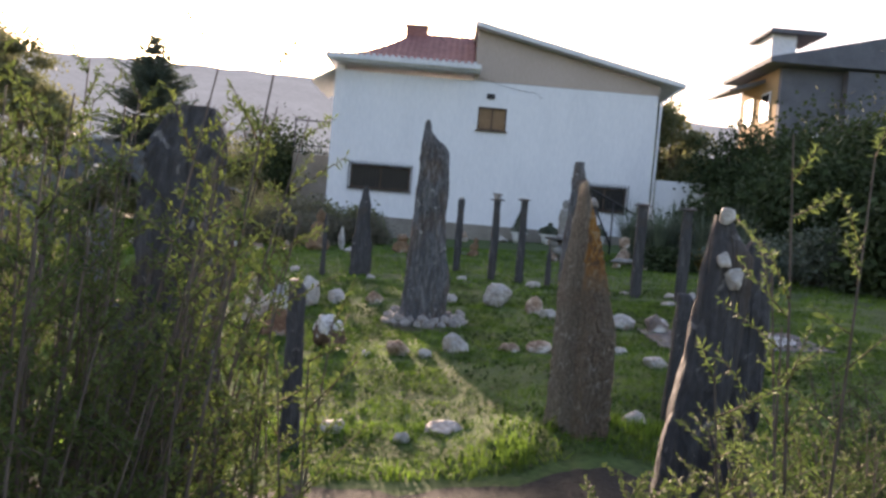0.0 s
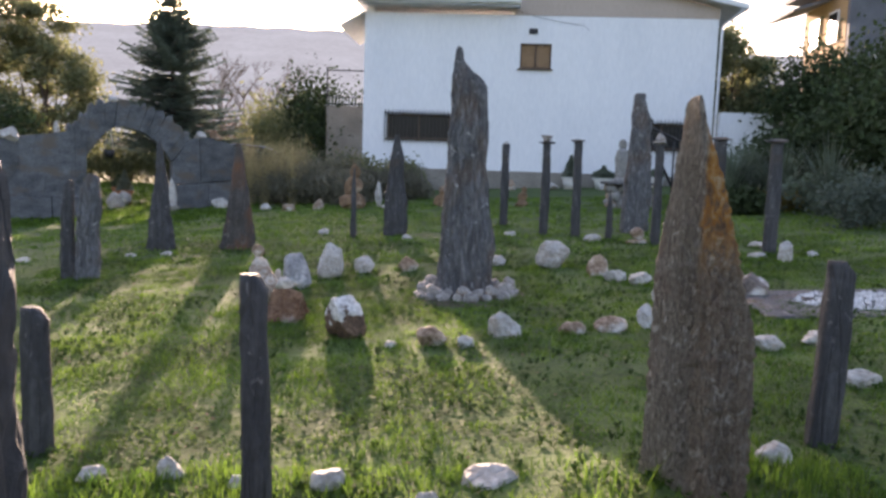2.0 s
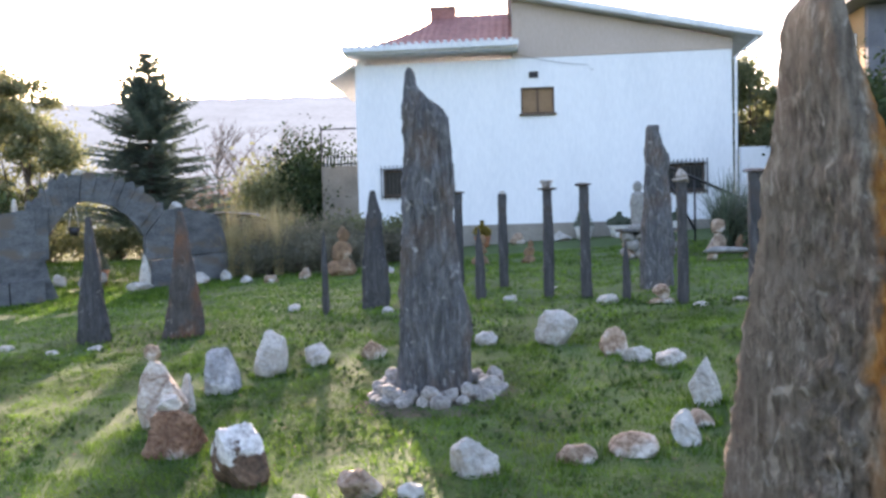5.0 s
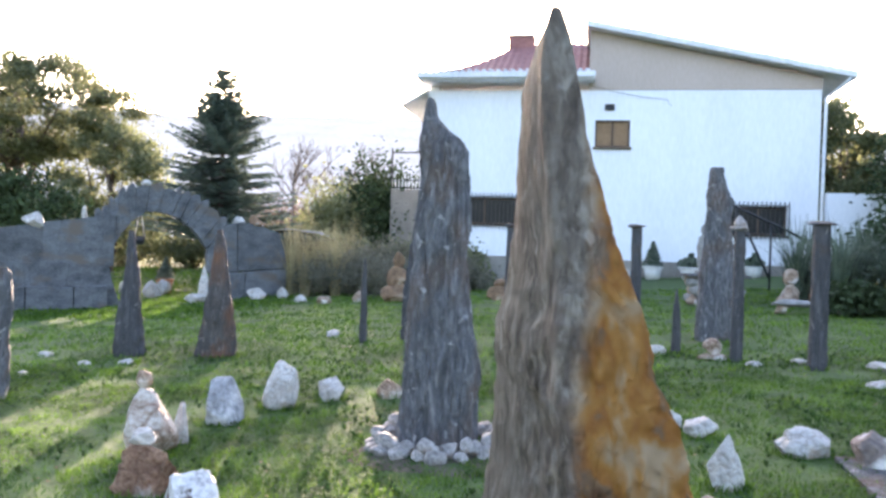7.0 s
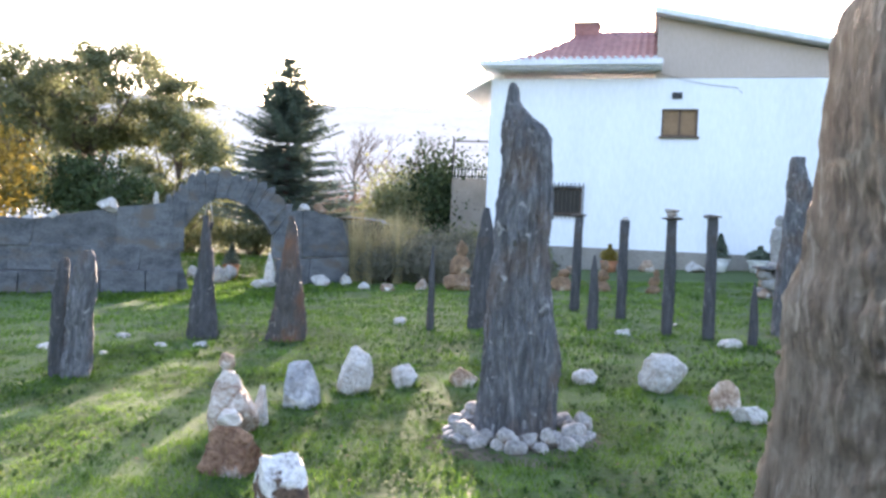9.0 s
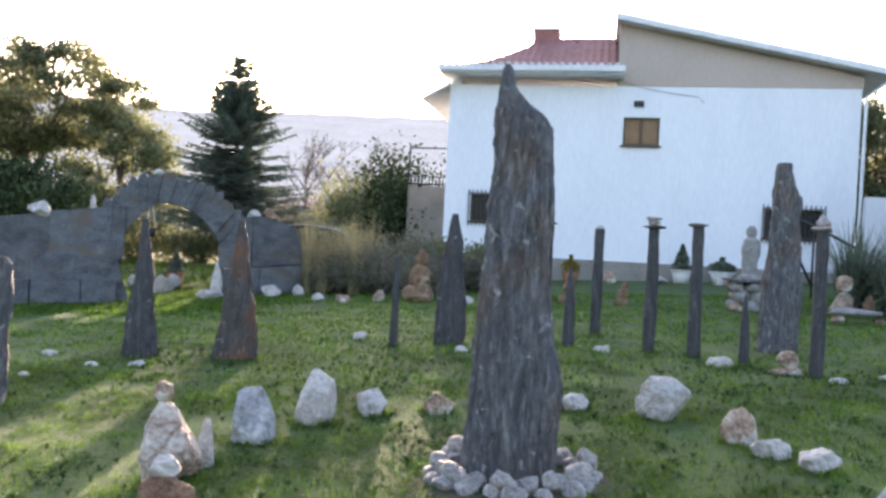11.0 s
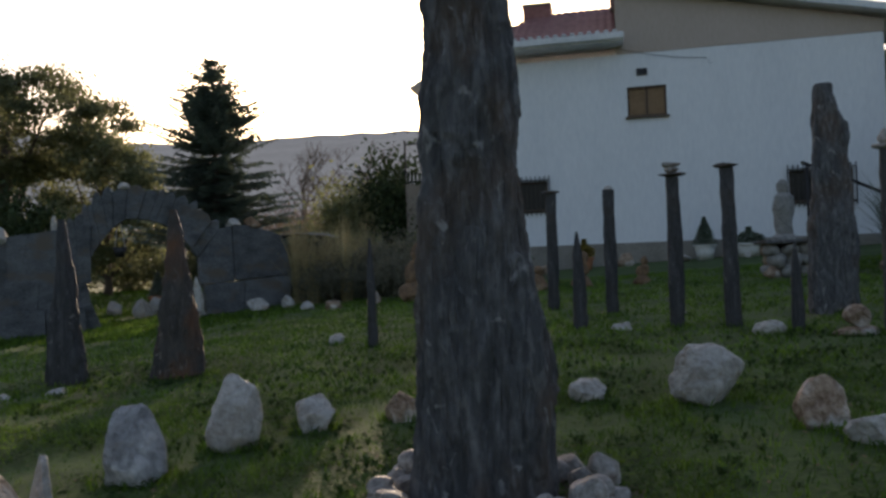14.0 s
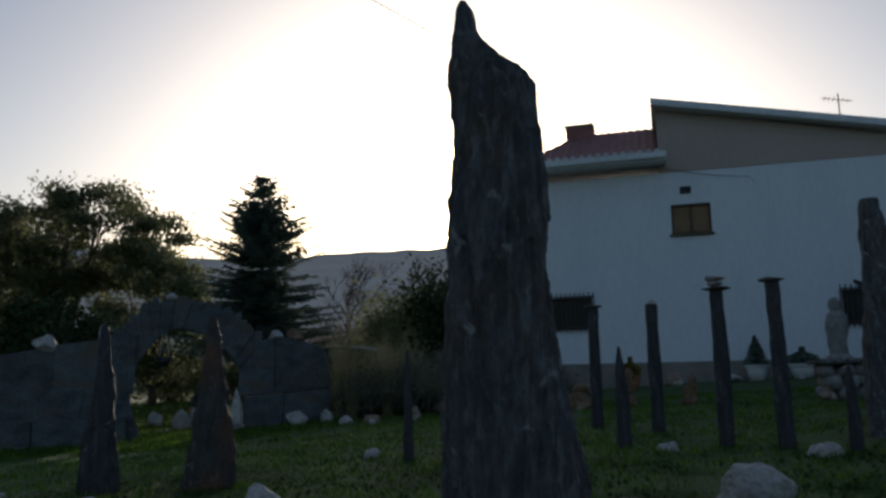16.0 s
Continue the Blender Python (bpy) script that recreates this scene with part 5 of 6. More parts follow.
def sprig_bush(name, x, y, stems, h, spread, label, seed, leaf=0.011, twigs=9, per=38, lean=(0, 0)):
    """A feathery shrub: thin stems, side twigs and many narrow leaves."""
    rnd = random.Random(seed)
    t = thing(name, (x, y, ground_z(x, y) - 0.03), label, "shrub")
    wood, vs, fs = [], [], []
    for _ in range(stems):
        a, q = rnd.uniform(0, 6.28), rnd.random() ** 0.6
        hh = h * rnd.uniform(0.55, 1.05)
        foot = Vector((math.cos(a), math.sin(a), 0)) * spread * q * 0.55
        tip = foot * 1.8 + Vector((lean[0] + rnd.uniform(-0.08, 0.08), lean[1] + rnd.uniform(-0.08, 0.08), hh))
        mid = foot.lerp(tip, 0.5) + Vector((rnd.uniform(-0.05, 0.05), rnd.uniform(-0.05, 0.05), 0.05))
        wood.append(tube([foot, mid, tip], [0.006, 0.004, 0.0015], 5))
        for k in range(twigs):
            w = 0.3 + 0.7 * (k + rnd.random()) / twigs
            p = foot.lerp(mid, w * 2) if w < 0.5 else mid.lerp(tip, w * 2 - 1)
            b = rnd.uniform(0, 6.28)
            d = Vector((math.cos(b), math.sin(b), rnd.uniform(0.5, 1.2))).normalized()
            l = rnd.uniform(0.1, 0.24) * (1.25 - w * 0.6)
            e = p + d * l
            wood.append(tube([p, e], [0.0018, 0.0008], 3))
            for m in range(per):
                c = p.lerp(e, (m + 0.5) / per)
                g_ = (d * 0.7 + Vector((rnd.gauss(0, 1), rnd.gauss(0, 1), rnd.gauss(0, 1))).normalized()).normalized()
                s = g_.orthogonal().normalized() * leaf * 0.22
                ln = leaf * rnd.uniform(0.9, 1.9)
                o = len(vs)
                vs += [c, c + g_ * ln * 0.5 + s, c + g_ * ln, c + g_ * ln * 0.5 - s]
                fs.append((o, o + 1, o + 2, o + 3))
    part("stem_wood", merged(wood), M_BARK, t)
    part("foliage", merged([(vs, fs)]), M_LEAF_SPRIG, t, smooth=False)


sprig_bush("broom_bush", -0.62, 1.95, 230, 1.8, 0.64, "tall feathery green broom bush beside the path", 401, lean=(0.02, 0), twigs=15, leaf=0.011)
sprig_bush("broom_bush", 0.0, 1.95, 16, 1.4, 0.17, "thin feathery broom sprigs beside the path", 402, twigs=14, leaf=0.012)
sprig_bush("broom_bush", 1.34, 1.95, 300, 1.02, 0.64, "low feathery green broom bush beside the path", 403, twigs=15, leaf=0.011)
sprig_bush("broom_bush", 2.05, 2.6, 190, 1.05, 0.62, "low feathery green broom bush beside the path", 404, leaf=0.011, twigs=12)
sprig_bush("broom_bush", -1.5, 2.7, 140, 1.75, 0.65, "tall feathery green broom bush beside the path", 405, twigs=13, leaf=0.012)
sprig_bush("broom_bush", 1.12, 1.9, 5, 1.75, 0.1, "long arching broom sprigs leaning over the path", 406, lean=(-0.22, -0.15), twigs=12)

fir_tree(-9.53, 25.9, 6.6, 2.35, 410)
tree("oak_tree", -21.0, 31.6, 8.7, 5.2, M_LEAF_OLIVE, "spreading olive-green tree with open crown", 411, leaves=42000, leaf=0.08, clumps=120, open_crown=0.12, trunk=0.55, bare_low=0.42, squash=0.5)
tree("oak_tree", -16.8, 31.4, 6.0, 2.6, M_LEAF_OLIVE, "rounded dense olive-green tree behind the wall", 412, leaves=18000, leaf=0.085, bare_low=0.1, clumps=50, open_crown=0.22)
tree("oak_tree", -25.5, 33.0, 7.4, 3.4, M_LEAF_OLIVE, "broad olive-green tree at the garden edge", 415, leaves=14000, leaf=0.13, bare_low=0.15, clumps=36)
tree("oak_tree", 9.7, 34.0, 6.6, 1.8, M_LEAF_OLIVE, "grey-green tree behind the white house", 416, leaves=20000, leaf=0.1, bare_low=0.1, clumps=44, trunk=0.25)
tree("autumn_tree", -17.5, 22.0, 5.0, 2.6, M_LEAF_YELLOW, "small tree with yellow autumn leaves", 413, leaves=6000, leaf=0.09, open_crown=0.3, bare_low=0.2, trunk=0.2)
tree("laurel_tree", -14.6, 24.2, 3.4, 1.7, M_LEAF_DARK, "rounded bright green laurel behind the wall", 414, leaves=11000, leaf=0.08, bare_low=0.08, trunk=0.2)
for i, (x, y, h) in enumerate(((-13.0, 40.0, 5.7), (-11.2, 42.0, 5.8), (-9.6, 41.0, 5.3), (-14.5, 44.0, 6.0), (-12.2, 41.0, 5.8))):
    bare_tree(x, y, h, 420 + i)
shrub("hedge_bush", -6.9, 34.6, 2.0, 4.95, M_LEAF_DARK, "tall dark hedge bush beside the terrace", 431, leaves=16000, leaf=0.1, clumps=44)
shrub("hedge_bush", -8.6, 33.6, 1.6, 4.25, M_LEAF_OLIVE, "rounded grey-green hedge bush beside the lawn", 432, leaves=8000, leaf=0.09, clumps=26)
for i, (x, y, r, h) in enumerate(((-6.4, 27.2, 1.1, 1.6), (-5.0, 26.0, 1.0, 1.5), (-4.0, 27.5, 1.1, 1.5), (-2.9, 28.6, 0.9, 1.3), (-7.6, 29.0, 1.3, 1.9))):
    shrub("garden_shrub", x, y, r, h, M_LEAF_OLIVE, "grey-green garden shrub before the terrace", 440 + i, leaves=3500, leaf=0.07, group="shrubs before the terrace")
for i, (x, y) in enumerate(((-6.9, 25.0), (-6.3, 25.4), (-5.8, 24.7), (-6.6, 24.5), (-6.1, 26.0), (-5.3, 25.3), (-7.2, 25.8), (-5.5, 26.1), (-6.4, 23.7), (-5.9, 23.4), (-5.2, 23.6))):
    sword_plant(x, y, 0.6, 1.95, 130, M_REED, "clump of pale dry ornamental grass", 450 + i, 0.016, name="ornamental_grass")
for i, (x, y, r, h) in enumerate(((-5.5, 23.9, 0.9, 1.2), (-4.7, 24.3, 0.9, 1.35), (-3.9, 24.0, 0.9, 1.1), (-3.2, 24.8, 0.9, 1.2), (-2.2, 25.2, 0.9, 1.0), (-4.4, 25.5, 1.0, 1.6))):
    shrub("garden_shrub", x, y, r, h, M_GREY_SHRUB, "fine grey-brown shrub at the lawn edge", 470 + i, leaves=6500, leaf=0.03, group="shrubs before the terrace", clumps=24, long=3.0)
for i, (x, y, r, h) in enumerate(((-16.5, 37.0, 1.8, 2.6), (-14.0, 37.5, 1.8, 2.4), (-11.8, 37.0, 1.7, 2.6), (-19.0, 36.0, 1.9, 2.8), (-9.8, 37.5, 1.6, 2.6))):
    shrub("hedge_bush", x, y, r, h, M_LEAF_OLIVE, "olive-green hedge bush behind the wall", 590 + i, leaves=7000, leaf=0.08, clumps=26, group="hedge behind the wall")
for i, (x, y, r, h) in enumerate(((-12.5, 41.5, 2.4, 4.2), (-10.2, 42.5, 2.2, 3.8), (-15.0, 42.0, 2.2, 4.0))):
    shrub("bare_thicket", x, y, r, h, M_THICKET, "brown leafless thicket in the haze", 600 + i, leaves=6000, leaf=0.03, clumps=40, group="thickets in the distance", long=9.0)
# dark planting beside the house
for i, (x, y, r, h) in enumerate(((8.3, 22.0, 1.5, 2.2), (9.6, 20.0, 1.8, 3.0), (11.4, 24.0, 2.6, 4.6), (11.5, 29.5, 2.1, 5.0), (13.8, 28.0, 2.9, 5.5), (11.6, 18.0, 2.2, 4.0), (13.8, 21.5, 2.9, 4.9), (9.6, 15.0, 1.6, 2.4), (16.5, 32.0, 3.2, 6.2))):
    shrub("evergreen_bush", x, y, r, h, M_LEAF_DARK, "dense dark evergreen bush beside the house", 460 + i, leaves=17000, leaf=0.095, clumps=40, group="evergreens beside the house")
for i, (x, y) in enumerate(((5.2, 21.2), (5.8, 20.6), (6.4, 21.4), (6.7, 19.9), (5.7, 22.4), (7.2, 18.6))):
    sword_plant(x, y, 0.85, 1.7, 130, M_SWORD, "clump of long grey-green sword leaves", 480 + i, 0.06)


# ---- hills ----
def hills():
    vs, fs = [], []
    n = 120
    for j in range(7):
        for i in range(n + 1):
            az = math.radians(-90 + 180 * i / n)
            d = 330 + 70 * j
            el = 8.9 + 0.9 * noise.noise((i * 0.11, 0.2, 0)) + 0.25 * noise.noise((i * 0.7, 1.2, 0)) + 0.012 * (i - 45)
            if az > 0.15:
                el = max(5.5, el - (az - 0.15) * 6)
            z = -2 + (math.tan(math.radians(el)) * 750 + 2) * (j / 6) ** 0.85
            vs.append((d * math.sin(az), d * math.cos(az), z))
    for j in range(6):
        for i in range(n):
            a = j * (n + 1) + i
            fs.append((a, a + 1, a + n + 2, a + n + 1))
    tagged(link("backdrop", (vs, [], fs), M_HAZED_HILL), "wooded hillside with a faint glow standing in for haze", "hill", kind="structure")


hills()

# ---- small things of the garden ----
def plant_pot(x, y, r, h, mat, plant, label, seed, leaf_mat, ph=0.5, cone=False):
    t = thing("potted_plant", (x, y, ground_z(x, y) - 0.01), label, "potted plant", "potted plants")
    bm = bmesh.new()
    bmesh.ops.create_cone(bm, cap_ends=True, segments=20, radius1=r * 0.72, radius2=r, depth=h)
    for v in bm.verts:
        v.co.z += h / 2
    part("pot", bm, mat, t, "terracotta pot" if mat is M_TERRACOTTA else "pale stone pot")
    bm = bmesh.new()
    bmesh.ops.create_cone(bm, cap_ends=True, segments=20, radius1=r * 1.09, radius2=r * 1.09, depth=0.06)
    for v in bm.verts:
        v.co.z += h - 0.02
    part("rim", bm, mat, t)
    rnd = random.Random(seed)
    cen, siz = [], []
    for _ in range(1400):
        q = rnd.random()
        w = (1 - q * 0.95) if cone else math.sin(math.pi * min(0.95, q + 0.2))
        a, k = rnd.uniform(0, 6.28), math.sqrt(rnd.random())
        cen.append(Vector((math.cos(a) * k * r * 1.25 * w, math.sin(a) * k * r * 1.25 * w, h + q * ph))), siz.append(0.035)
    v, f = leaf_quads(cen, siz, rnd, 2.5)
    part("foliage", merged([(v, f), tube([(0, 0, h - 0.05), (0, 0, h + ph * 0.8)], [0.02, 0.008], 6)]), leaf_mat, t, smooth=False)


plant_pot(2.98, 29.2, 0.28, 0.4, M_WHITE_POT, 0, "spiky plant in a white pot by the house wall", 501, M_SWORD, 0.75, True)
plant_pot(4.08, 29.1, 0.34, 0.36, M_WHITE_POT, 0, "bushy plant in a white pot by the house wall", 502, M_SWORD, 0.42)
plant_pot(5.9, 29.3, 0.26, 0.34, M_WHITE_POT, 0, "bushy plant in a white pot by the house wall", 503, M_SWORD, 0.4)
plant_pot(-10.3, 24.3, 0.22, 0.42, M_TERRACOTTA, 0, "small conifer in a terracotta pot behind the arch", 504, M_FIR, 0.6, True)
plant_pot(-11.6, 26.6, 0.22, 0.36, M_TERRACOTTA, 0, "leafy plant in a terracotta pot behind the arch", 505, M_LEAF_DARK, 0.4)
plant_pot(-0.2, 28.8, 0.25, 0.34, M_TERRACOTTA, 0, "red leafed plant in a terracotta pot by the house", 506, M_LEAF_YELLOW, 0.5)


def statue(x, y, z):
    """A small draped garden figure as a plain turned shape."""
    prof = ((0, 0.2), (0.06, 0.2), (0.1, 0.13), (0.4, 0.15), (0.62, 0.17), (0.74, 0.16), (0.8, 0.07), (0.86, 0.1), (0.95, 0.1), (1.02, 0.04))
    vs, fs, n = [], [], 22
    for i in range(60):
        q = 1.02 * i / 59
        r = float(np.interp(q, [p[0] for p in prof], [p[1] for p in prof]))
        for k in range(n):
            a = 2 * math.pi * k / n
            d = 1 + 0.22 * noise.noise((math.cos(a) * 2, math.sin(a) * 2, q * 5))
            vs.append((r * d * math.cos(a), r * d * 0.8 * math.sin(a), q))
    for i in range(59):
        for k in range(n):
            fs.append((i * n + k, i * n + (k + 1) % n, (i + 1) * n + (k + 1) % n, (i + 1) * n + k))
    fs.append(tuple(59 * n + k for k in range(n)))
    ob = link("statue", (vs, [], fs), M_STATUE)
    ob.matrix_basis = pose(x, y, z)
    tagged(ob, "weathered pale stone garden statue on a masonry plinth", "statue")


gz = ground_z(3.75, 21.2)
ped = thing("stone_plinth", (3.6, 21.2, gz - 0.05), "low masonry plinth of rough grey stones with slab top", "plinth")
rnd = random.Random(77)
for row in range(3):
    for col in range(4):
        for dep in range(2):
            b = part("stone", rock_mesh(0.31, 0.4, 0.24, row * 10 + col + dep * 50, sub=2, rough=0.05, facets=8), M_STATUE if rnd.random() < 0.6 else M_QUARTZ_BROWN, ped)
            b.matrix_basis = pose(-0.4 + col * 0.265 + (row % 2) * 0.06, -0.15 + dep * 0.33, row * 0.185)
part("slab_top", boxes((-0.62, 0.66, -0.4, 0.4, 0.58, 0.64), bevel=0.015), M_SLATE, ped, "grey slate top slab")
statue(3.42, 21.15, gz + 0.58)
rock("rock", 3.92, 21.2, 0.3, 0.45, M_STATUE, "knobbly grey ornament stone on the plinth", 511, z=gz + 0.56, peak=0.3)

# stone seat and ornaments by the planting
seat = thing("garden_bench", (4.74, 19.1, ground_z(4.74, 19.1)), "low seat of a pale slab on two stones", "bench")
part("seat", rock_mesh(1.0, 0.45, 0.12, 520, sub=3, rough=0.03, facets=6), M_STATUE, seat).matrix_basis = pose(0, 0, 0.14)
for sx in (-0.32, 0.32):
    part("leg", rock_mesh(0.22, 0.3, 0.2, 521, sub=3), M_QUARTZ_BROWN, seat).matrix_basis = pose(sx, 0, -0.02)
rock("rock", 4.85, 20.4, 0.44, 0.5, M_QUARTZ_BROWN, "cream and brown boulder carrying a rounded stone", 522, peak=0.3)
rock("rock", 4.88, 20.4, 0.28, 0.28, M_QUARTZ_BROWN, "rounded stone standing on a boulder", 523, z=ground_z(4.85, 20.4) + 0.44, peak=0.2, sub=3)
rock("rock", 5.4, 20.6, 0.26, 0.4, M_ORANGE_ROCK, "upright reddish stone among the plants", 524, peak=0.35, sub=3)
rock("rock", 5.35, 18.9, 0.2, 0.2, M_QUARTZ, "white stone at the planting edge", 525, sub=3)
shrub("garden_shrub", 5.6, 19.0, 0.6, 0.6, M_LEAF_DARK, "low green leafy garden plant by the seat", 526, leaves=2500, leaf=0.07)
shrub("garden_shrub", 6.6, 16.1, 0.55, 1.0, M_FIR, "small dark conical evergreen on the lawn", 527, leaves=4500, leaf=0.04)
shrub("garden_shrub", 6.9, 20.0, 0.7, 0.7, M_LEAF_YELLOW, "low plant with yellowish leaves in planting", 528, leaves=2000, leaf=0.05)
for i, (x, y, r, h) in enumerate(((6.2, 21.5, 1.0, 1.4), (7.4, 18.6, 1.0, 1.0), (8.2, 16.9, 1.1, 1.3))):
    shrub("garden_shrub", x, y, r, h, M_SWORD, "grey-green bushy plant beside the lawn", 530 + i, leaves=4500, leaf=0.06)

# red and ochre stacks before the terrace
for x, y, parts_ in ((-3.2, 22.0, ((0.75, 0.5), (0.5, 0.4), (0.3, 0.4))), (0.0, 22.1, ((0.42, 0.3), (0.28, 0.25), (0.2, 0.24))), (1.08, 21.6, ((0.34, 0.22), (0.26, 0.2), (0.16, 0.17))), (-0.9, 22.4, ((0.5, 0.35), (0.3, 0.2)))):
    z = ground_z(x, y) - 0.02
    for k, (w, h) in enumerate(parts_):
        rock("rock", x + 0.03 * k, y, w, h, M_ORANGE_ROCK, "ochre rock in a small cairn on the lawn", int(abs(x) * 100) + k, "ochre cairns", z=z, peak=0.25, sub=3)
        z += h * 0.86
for i, (x, y, w, h) in enumerate(((-2.6, 22.4, 0.2, 0.7), (-4.1, 22.1, 0.3, 0.3), (-2.2, 21.9, 0.5, 0.2), (-4.7, 21.4, 0.4, 0.2), (-5.4, 21.8, 0.3, 0.2), (0.9, 28.9, 0.5, 0.4), (2.3, 29.0, 0.6, 0.35), (-1.2, 27.8, 0.4, 0.3), (4.0, 28.8, 0.2, 0.2), (5.0, 28.9, 0.2, 0.18))):
    rock("rock", x, y, w, h, M_QUARTZ if i % 2 == 0 else M_QUARTZ_BROWN, "pale garden rock before the house", 540 + i, "garden rocks", sub=3, peak=0.2)

# gravel bed with a slate edge
gx, gy = 3.75, 9.55
bed = thing("slate_slab", (gx, gy, ground_z(gx, gy)), "flat grey slate slab lying in the grass", "slab")
part("slab", extruded([(-0.95, -0.03), (0.95, -0.02), (0.95, 0.03), (-0.95, 0.022)], -0.62, 0.6), M_SLATE, bed, smooth=False)
cen = random.Random(9)
pcs = []
for i in range(420):
    a, q = cen.uniform(0, 6.28), math.sqrt(cen.random())
    px, py = math.cos(a) * q * 0.62 + 0.12, math.sin(a) * q * 0.42
    s = cen.uniform(0.018, 0.035)
    c = Vector((px, py, 0.032 + 0.03 * (1 - q)))
    v = [c + Vector((dx, dy, dz)) * s * cen.uniform(0.8, 1.2) for dx, dy, dz in ((1, 0, 0), (0, 1, 0), (-1, 0, 0), (0, -1, 0), (0, 0, 0.8), (0, 0, -0.8))]
    pcs.append((v, [(0, 1, 4), (1, 2, 4), (2, 3, 4), (3, 0, 4), (1, 0, 5), (2, 1, 5), (3, 2, 5), (0, 3, 5)]))
gravel = link("gravel", merged(pcs), M_GRAVEL, smooth=False)
gravel.matrix_basis = pose(gx, gy, ground_z(gx, gy), 1.7, -2.9)
bed.matrix_basis = gravel.matrix_basis.copy()
tagged(gravel, "heap of white gravel on a slate slab", "gravel", kind="stuff")
rock("rock", 3.0, 10.0, 0.3, 0.27, M_QUARTZ_DARK, "grey boulder with pale flat top by gravel", 560, depth=0.28, peak=0.0)


def parked_car(x, y, rz):
    c = thing("car", (x, y, ground_z(x, y)), "pale silver car parked behind the tall grass", "car", rz=rz)
    body = [(-2.0, 0.3), (2.0, 0.3), (2.05, 0.75), (1.2, 0.98), (-1.95, 1.0), (-2.08, 0.7)]
    bm = extruded(body, -0.82, 0.82)
    bmesh.ops.bevel(bm, geom=list(bm.edges), offset=0.06, segments=2, affect="EDGES")
    part("body", bm, M_CAR, c)
    bm = extruded([(-1.75, 1.0), (1.15, 0.98), (0.75, 1.38), (0.2, 1.6), (-0.7, 1.68), (-1.3, 1.6), (-1.62, 1.35)], -0.7, 0.7)
    part("cabin", bm, M_DARK_GLASS, c, "dark car windows")
    bm = extruded([(0.72, 1.41), (0.2, 1.61), (-0.7, 1.69), (-1.32, 1.61), (-1.33, 1.66), (-0.7, 1.74), (0.22, 1.66), (0.75, 1.45)], -0.73, 0.73)
    part("roof", bm, M_CAR, c)
    for wx in (-1.25, 1.3):
        for wy in (-0.8, 0.8):
            bm = bmesh.new()
            bmesh.ops.create_cone(bm, cap_ends=True, segments=24, radius1=0.31, radius2=0.31, depth=0.2)
            t = part("wheel", bm, M_IRON, c, "black tyre")
            t.matrix_basis = pose(wx, wy, 0.31, 90)


parked_car(-7.5, 28.2, 12)

# stair handrail by the house corner
rail = thing("stair_rail", (6.8, 24.5, ground_z(6.8, 24.5)), "dark sloping handrail beside the house", "handrail")
part("handrail", merged([tube([(-2.35, 0, 1.95), (-1.4, 0, 1.52), (-0.3, 0, 0.98)], [0.035] * 3, 8)]), M_IRON, rail)
for px, pz in ((-2.25, 1.9), (-1.45, 1.54), (-0.4, 1.02)):
    part("post", merged([tube([(px, 0, -0.3), (px, 0, pz)], [0.025, 0.025], 6)]), M_IRON, rail)
part("brace", merged([tube([(-2.2, 0, 1.75), (-1.45, 0, 0.2)], [0.03, 0.03], 6)]), M_IRON, rail)

# hanging pot under the arch
hx, hy = on_wall(4.3)
hp = thing("hanging_pot", (hx, hy, 1.2), "dark pot hanging on cords under the arch", "hanging pot")
bm = bmesh.new()
bmesh.ops.create_cone(bm, cap_ends=True, segments=16, radius1=0.09, radius2=0.14, depth=0.2)
part("pot", bm, M_IRON, hp)
for dx in (-0.12, 0.12):
    part("cord", merged([tube([(dx, 0, 0.08), (dx * 0.6, 0, 0.4), (0, 0, 0.72)], [0.016, 0.014, 0.012], 5)]), M_QUARTZ, hp, "pale hanging cord")

# ---- lawn ----
blades("lawn_grass", 290000, (-7.5, 7.0, 4.3, 13.0), 0.034, 0.007, M_GRASS, "short green lawn grass lit from behind", keep=lambda x, y: 1.0 if y > path_edge(x) else 0, seed=3, lean=1.3)
blades("lawn_grass", 125000, (-12.0, 11.0, 13.0, 25.0), 0.045, 0.014, M_GRASS, "short green lawn grass", seed=4, lean=1.3)
blades("lawn_grass", 40000, (-19.0, -5.0, 18.0, 36.0), 0.07, 0.03, M_GRASS, "short green grass behind the wall", seed=6, lean=1.2)
blades("verge_grass", 24000, (-3.2, 3.6, 3.6, 5.7), 0.1, 0.006, M_GRASS, "tufts of longer grass along the lawn edge", keep=lambda x, y: (max(0.0, 1.1 - abs(y - 5.15) * 1.1) if y > path_edge(x) - 0.02 else 0) if noise.noise((x * 1.3, y * 1.3, 5)) > -0.15 else 0, seed=5)


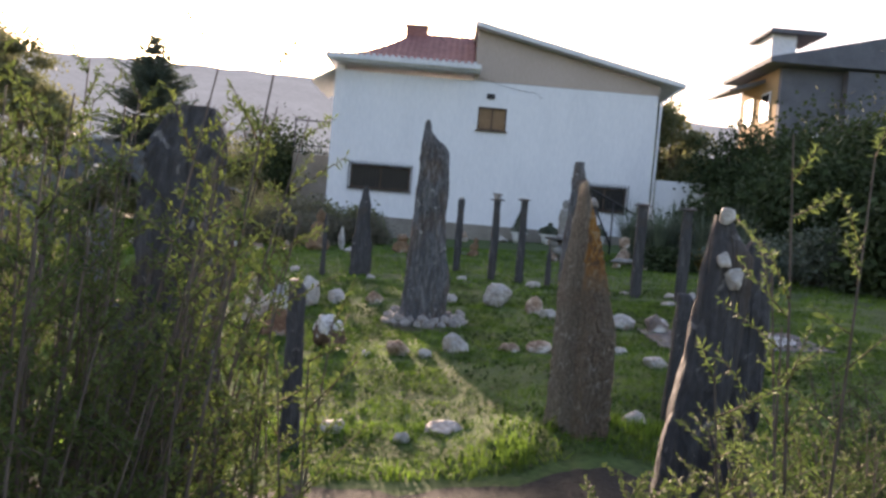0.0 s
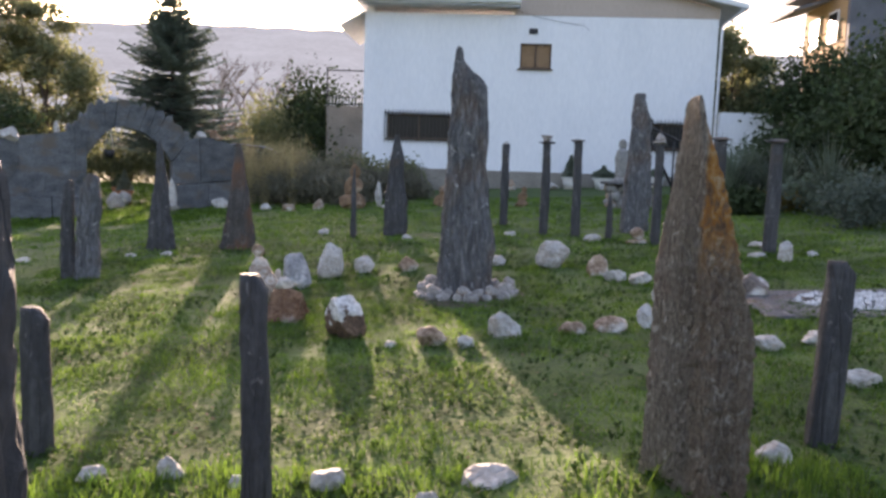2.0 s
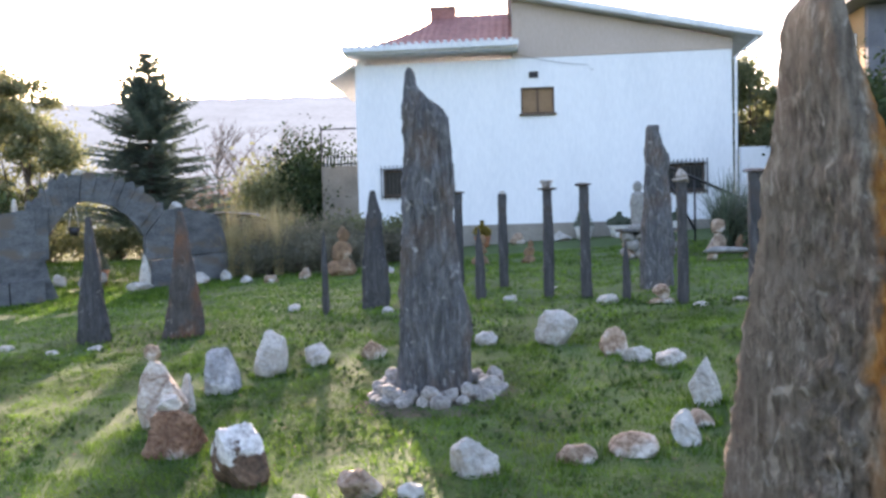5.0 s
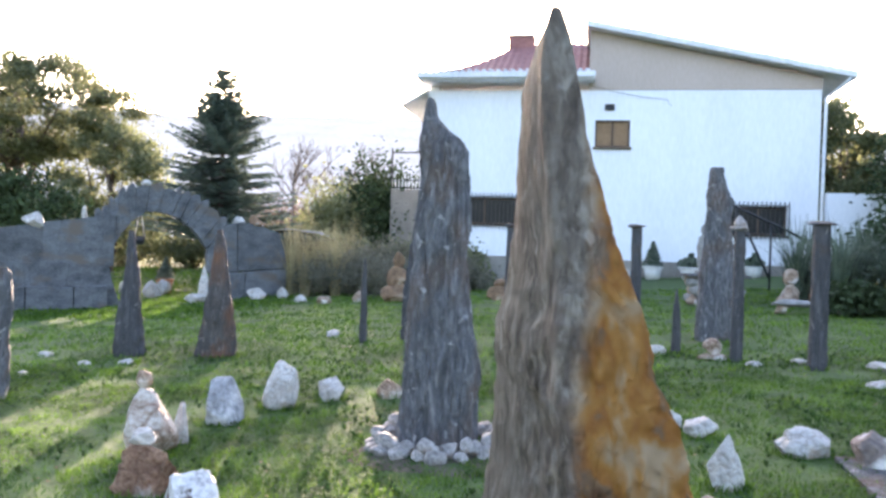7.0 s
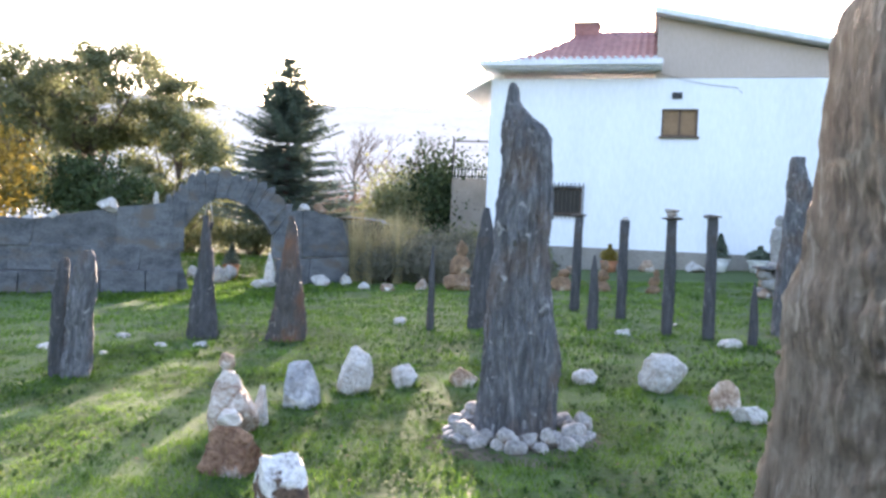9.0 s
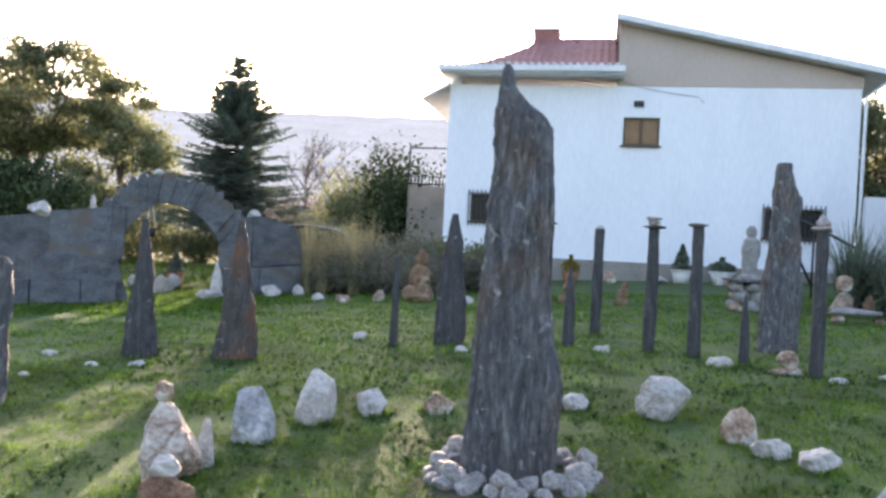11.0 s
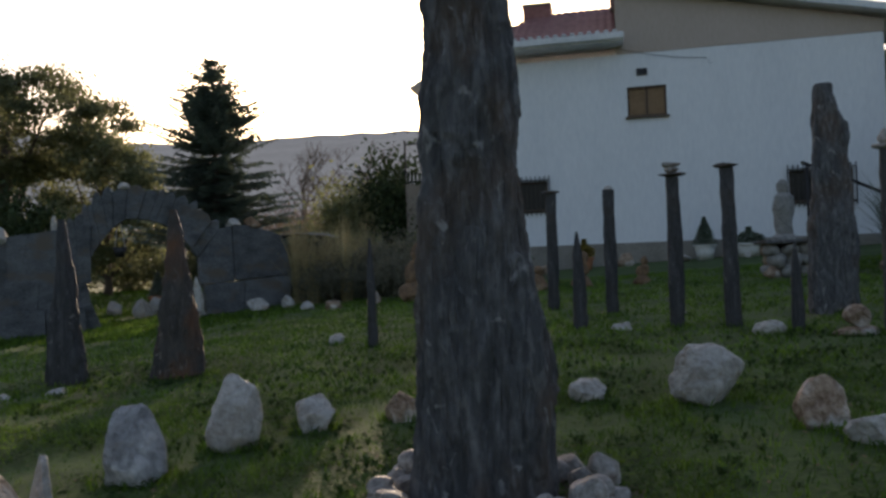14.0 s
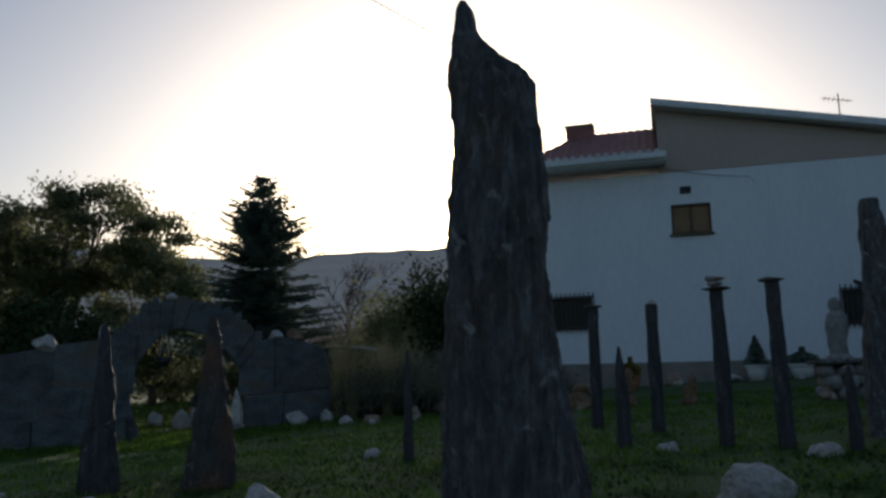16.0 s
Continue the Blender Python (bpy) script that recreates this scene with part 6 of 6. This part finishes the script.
def tufts():
    """Longer grass left standing round the feet of the stones."""
    r = random.Random(21)
    vs, fs = [], []
    for x, y, rx, ry in STONES:
        if y > 19 or y < 3 or math.hypot(x - 0.12, y - 10.2) < 0.75:
            continue
        for _ in range(int(40 + 280 * rx)):
            a = r.uniform(0, 6.283)
            k = r.uniform(0.85, 1.25)
            px, py = x + math.cos(a) * (rx * k + 0.015), y + math.sin(a) * (ry * k + 0.015)
            ln, b, t = r.uniform(0.02, 0.08), r.uniform(0, 6.28), r.uniform(0, 6.28)
            w = 0.0035 if y < 9 else 0.006
            dx, dy, ux, uy = math.cos(b) * w, math.sin(b) * w, math.cos(t) * ln * 0.5, math.sin(t) * ln * 0.5
            z = ground_z(px, py) - 0.01
            o = len(vs)
            vs += [(px - dx, py - dy, z), (px + dx, py + dy, z), (px + ux * 0.4 + dx * 0.7, py + uy * 0.4 + dy * 0.7, z + ln * 0.6), (px + ux * 0.4 - dx * 0.7, py + uy * 0.4 - dy * 0.7, z + ln * 0.6), (px + ux, py + uy, z + ln)]
            fs += [(o, o + 1, o + 2, o + 3), (o + 3, o + 2, o + 4)]
    tagged(link("tuft_grass", (vs, [], fs), M_GRASS, smooth=False), "tufts of uncut grass round the stones", "grass", kind="stuff")


def low_leaves(name, count, mat, size, label, threshold, seed, flat):
    """Small leaves scattered in patches over the lawn."""
    r = random.Random(seed)
    vs, fs = [], []
    for _ in range(count):
        x, y = r.uniform(-5.5, 5.5), r.uniform(4.0, 15.0)
        if noise.noise((x * 1.1, y * 1.1, seed)) < threshold or y < path_edge(x):
            continue
        z = ground_z(x, y) + r.uniform(0.008, 0.035 if not flat else 0.02)
        a, s = r.uniform(0, 6.28), size * r.uniform(0.6, 1.4)
        u = Vector((math.cos(a), math.sin(a), r.uniform(-0.35, 0.35)))
        v = Vector((-math.sin(a), math.cos(a), r.uniform(-0.35, 0.35)))
        c = Vector((x, y, z))
        o = len(vs)
        vs += [c - u * s, c + v * s * 0.7, c + u * s, c - v * s * 0.7]
        fs.append((o, o + 1, o + 2, o + 3))
    tagged(link(name, (vs, [], fs), mat, smooth=False), label, "plants", kind="stuff")


tufts()
low_leaves("clover", 90000, M_CLOVER, 0.016, "patches of dark clover in the lawn", 0.0, 31, False)
low_leaves("leaf_litter", 3000, M_LITTER, 0.014, "scattered brown fallen leaves on the lawn", -0.1, 32, True)


def rosettes(count, seed):
    """Broad-leaved weeds pressed flat in the turf."""
    r = random.Random(seed)
    vs, fs = [], []
    for _ in range(count):
        x, y = r.uniform(-5.0, 5.0), r.uniform(4.6, 14.5)
        if noise.noise((x * 0.8, y * 0.8, 9.1)) < -0.05 or y < path_edge(x) or math.hypot(x - 0.12, y - 10.2) < 0.7:
            continue
        z = ground_z(x, y)
        for k in range(r.randint(5, 9)):
            a, l = r.uniform(0, 6.28), r.uniform(0.02, 0.045)
            d, q = Vector((math.cos(a), math.sin(a), 0)), Vector((-math.sin(a), math.cos(a), 0))
            base = Vector((x, y, z + 0.004))
            rise = r.uniform(0.015, 0.045)
            w = l * r.uniform(0.2, 0.32)
            o = len(vs)
            vs += [base, base + d * l * 0.5 + q * w + Vector((0, 0, rise)), base + d * l + Vector((0, 0, rise * 0.7)), base + d * l * 0.5 - q * w + Vector((0, 0, rise))]
            fs.append((o, o + 1, o + 2, o + 3))
    tagged(link("lawn_weeds", (vs, [], fs), M_CLOVER, smooth=False), "dark broad-leaved weeds in the turf", "plants", kind="stuff")


rosettes(3200, 33)
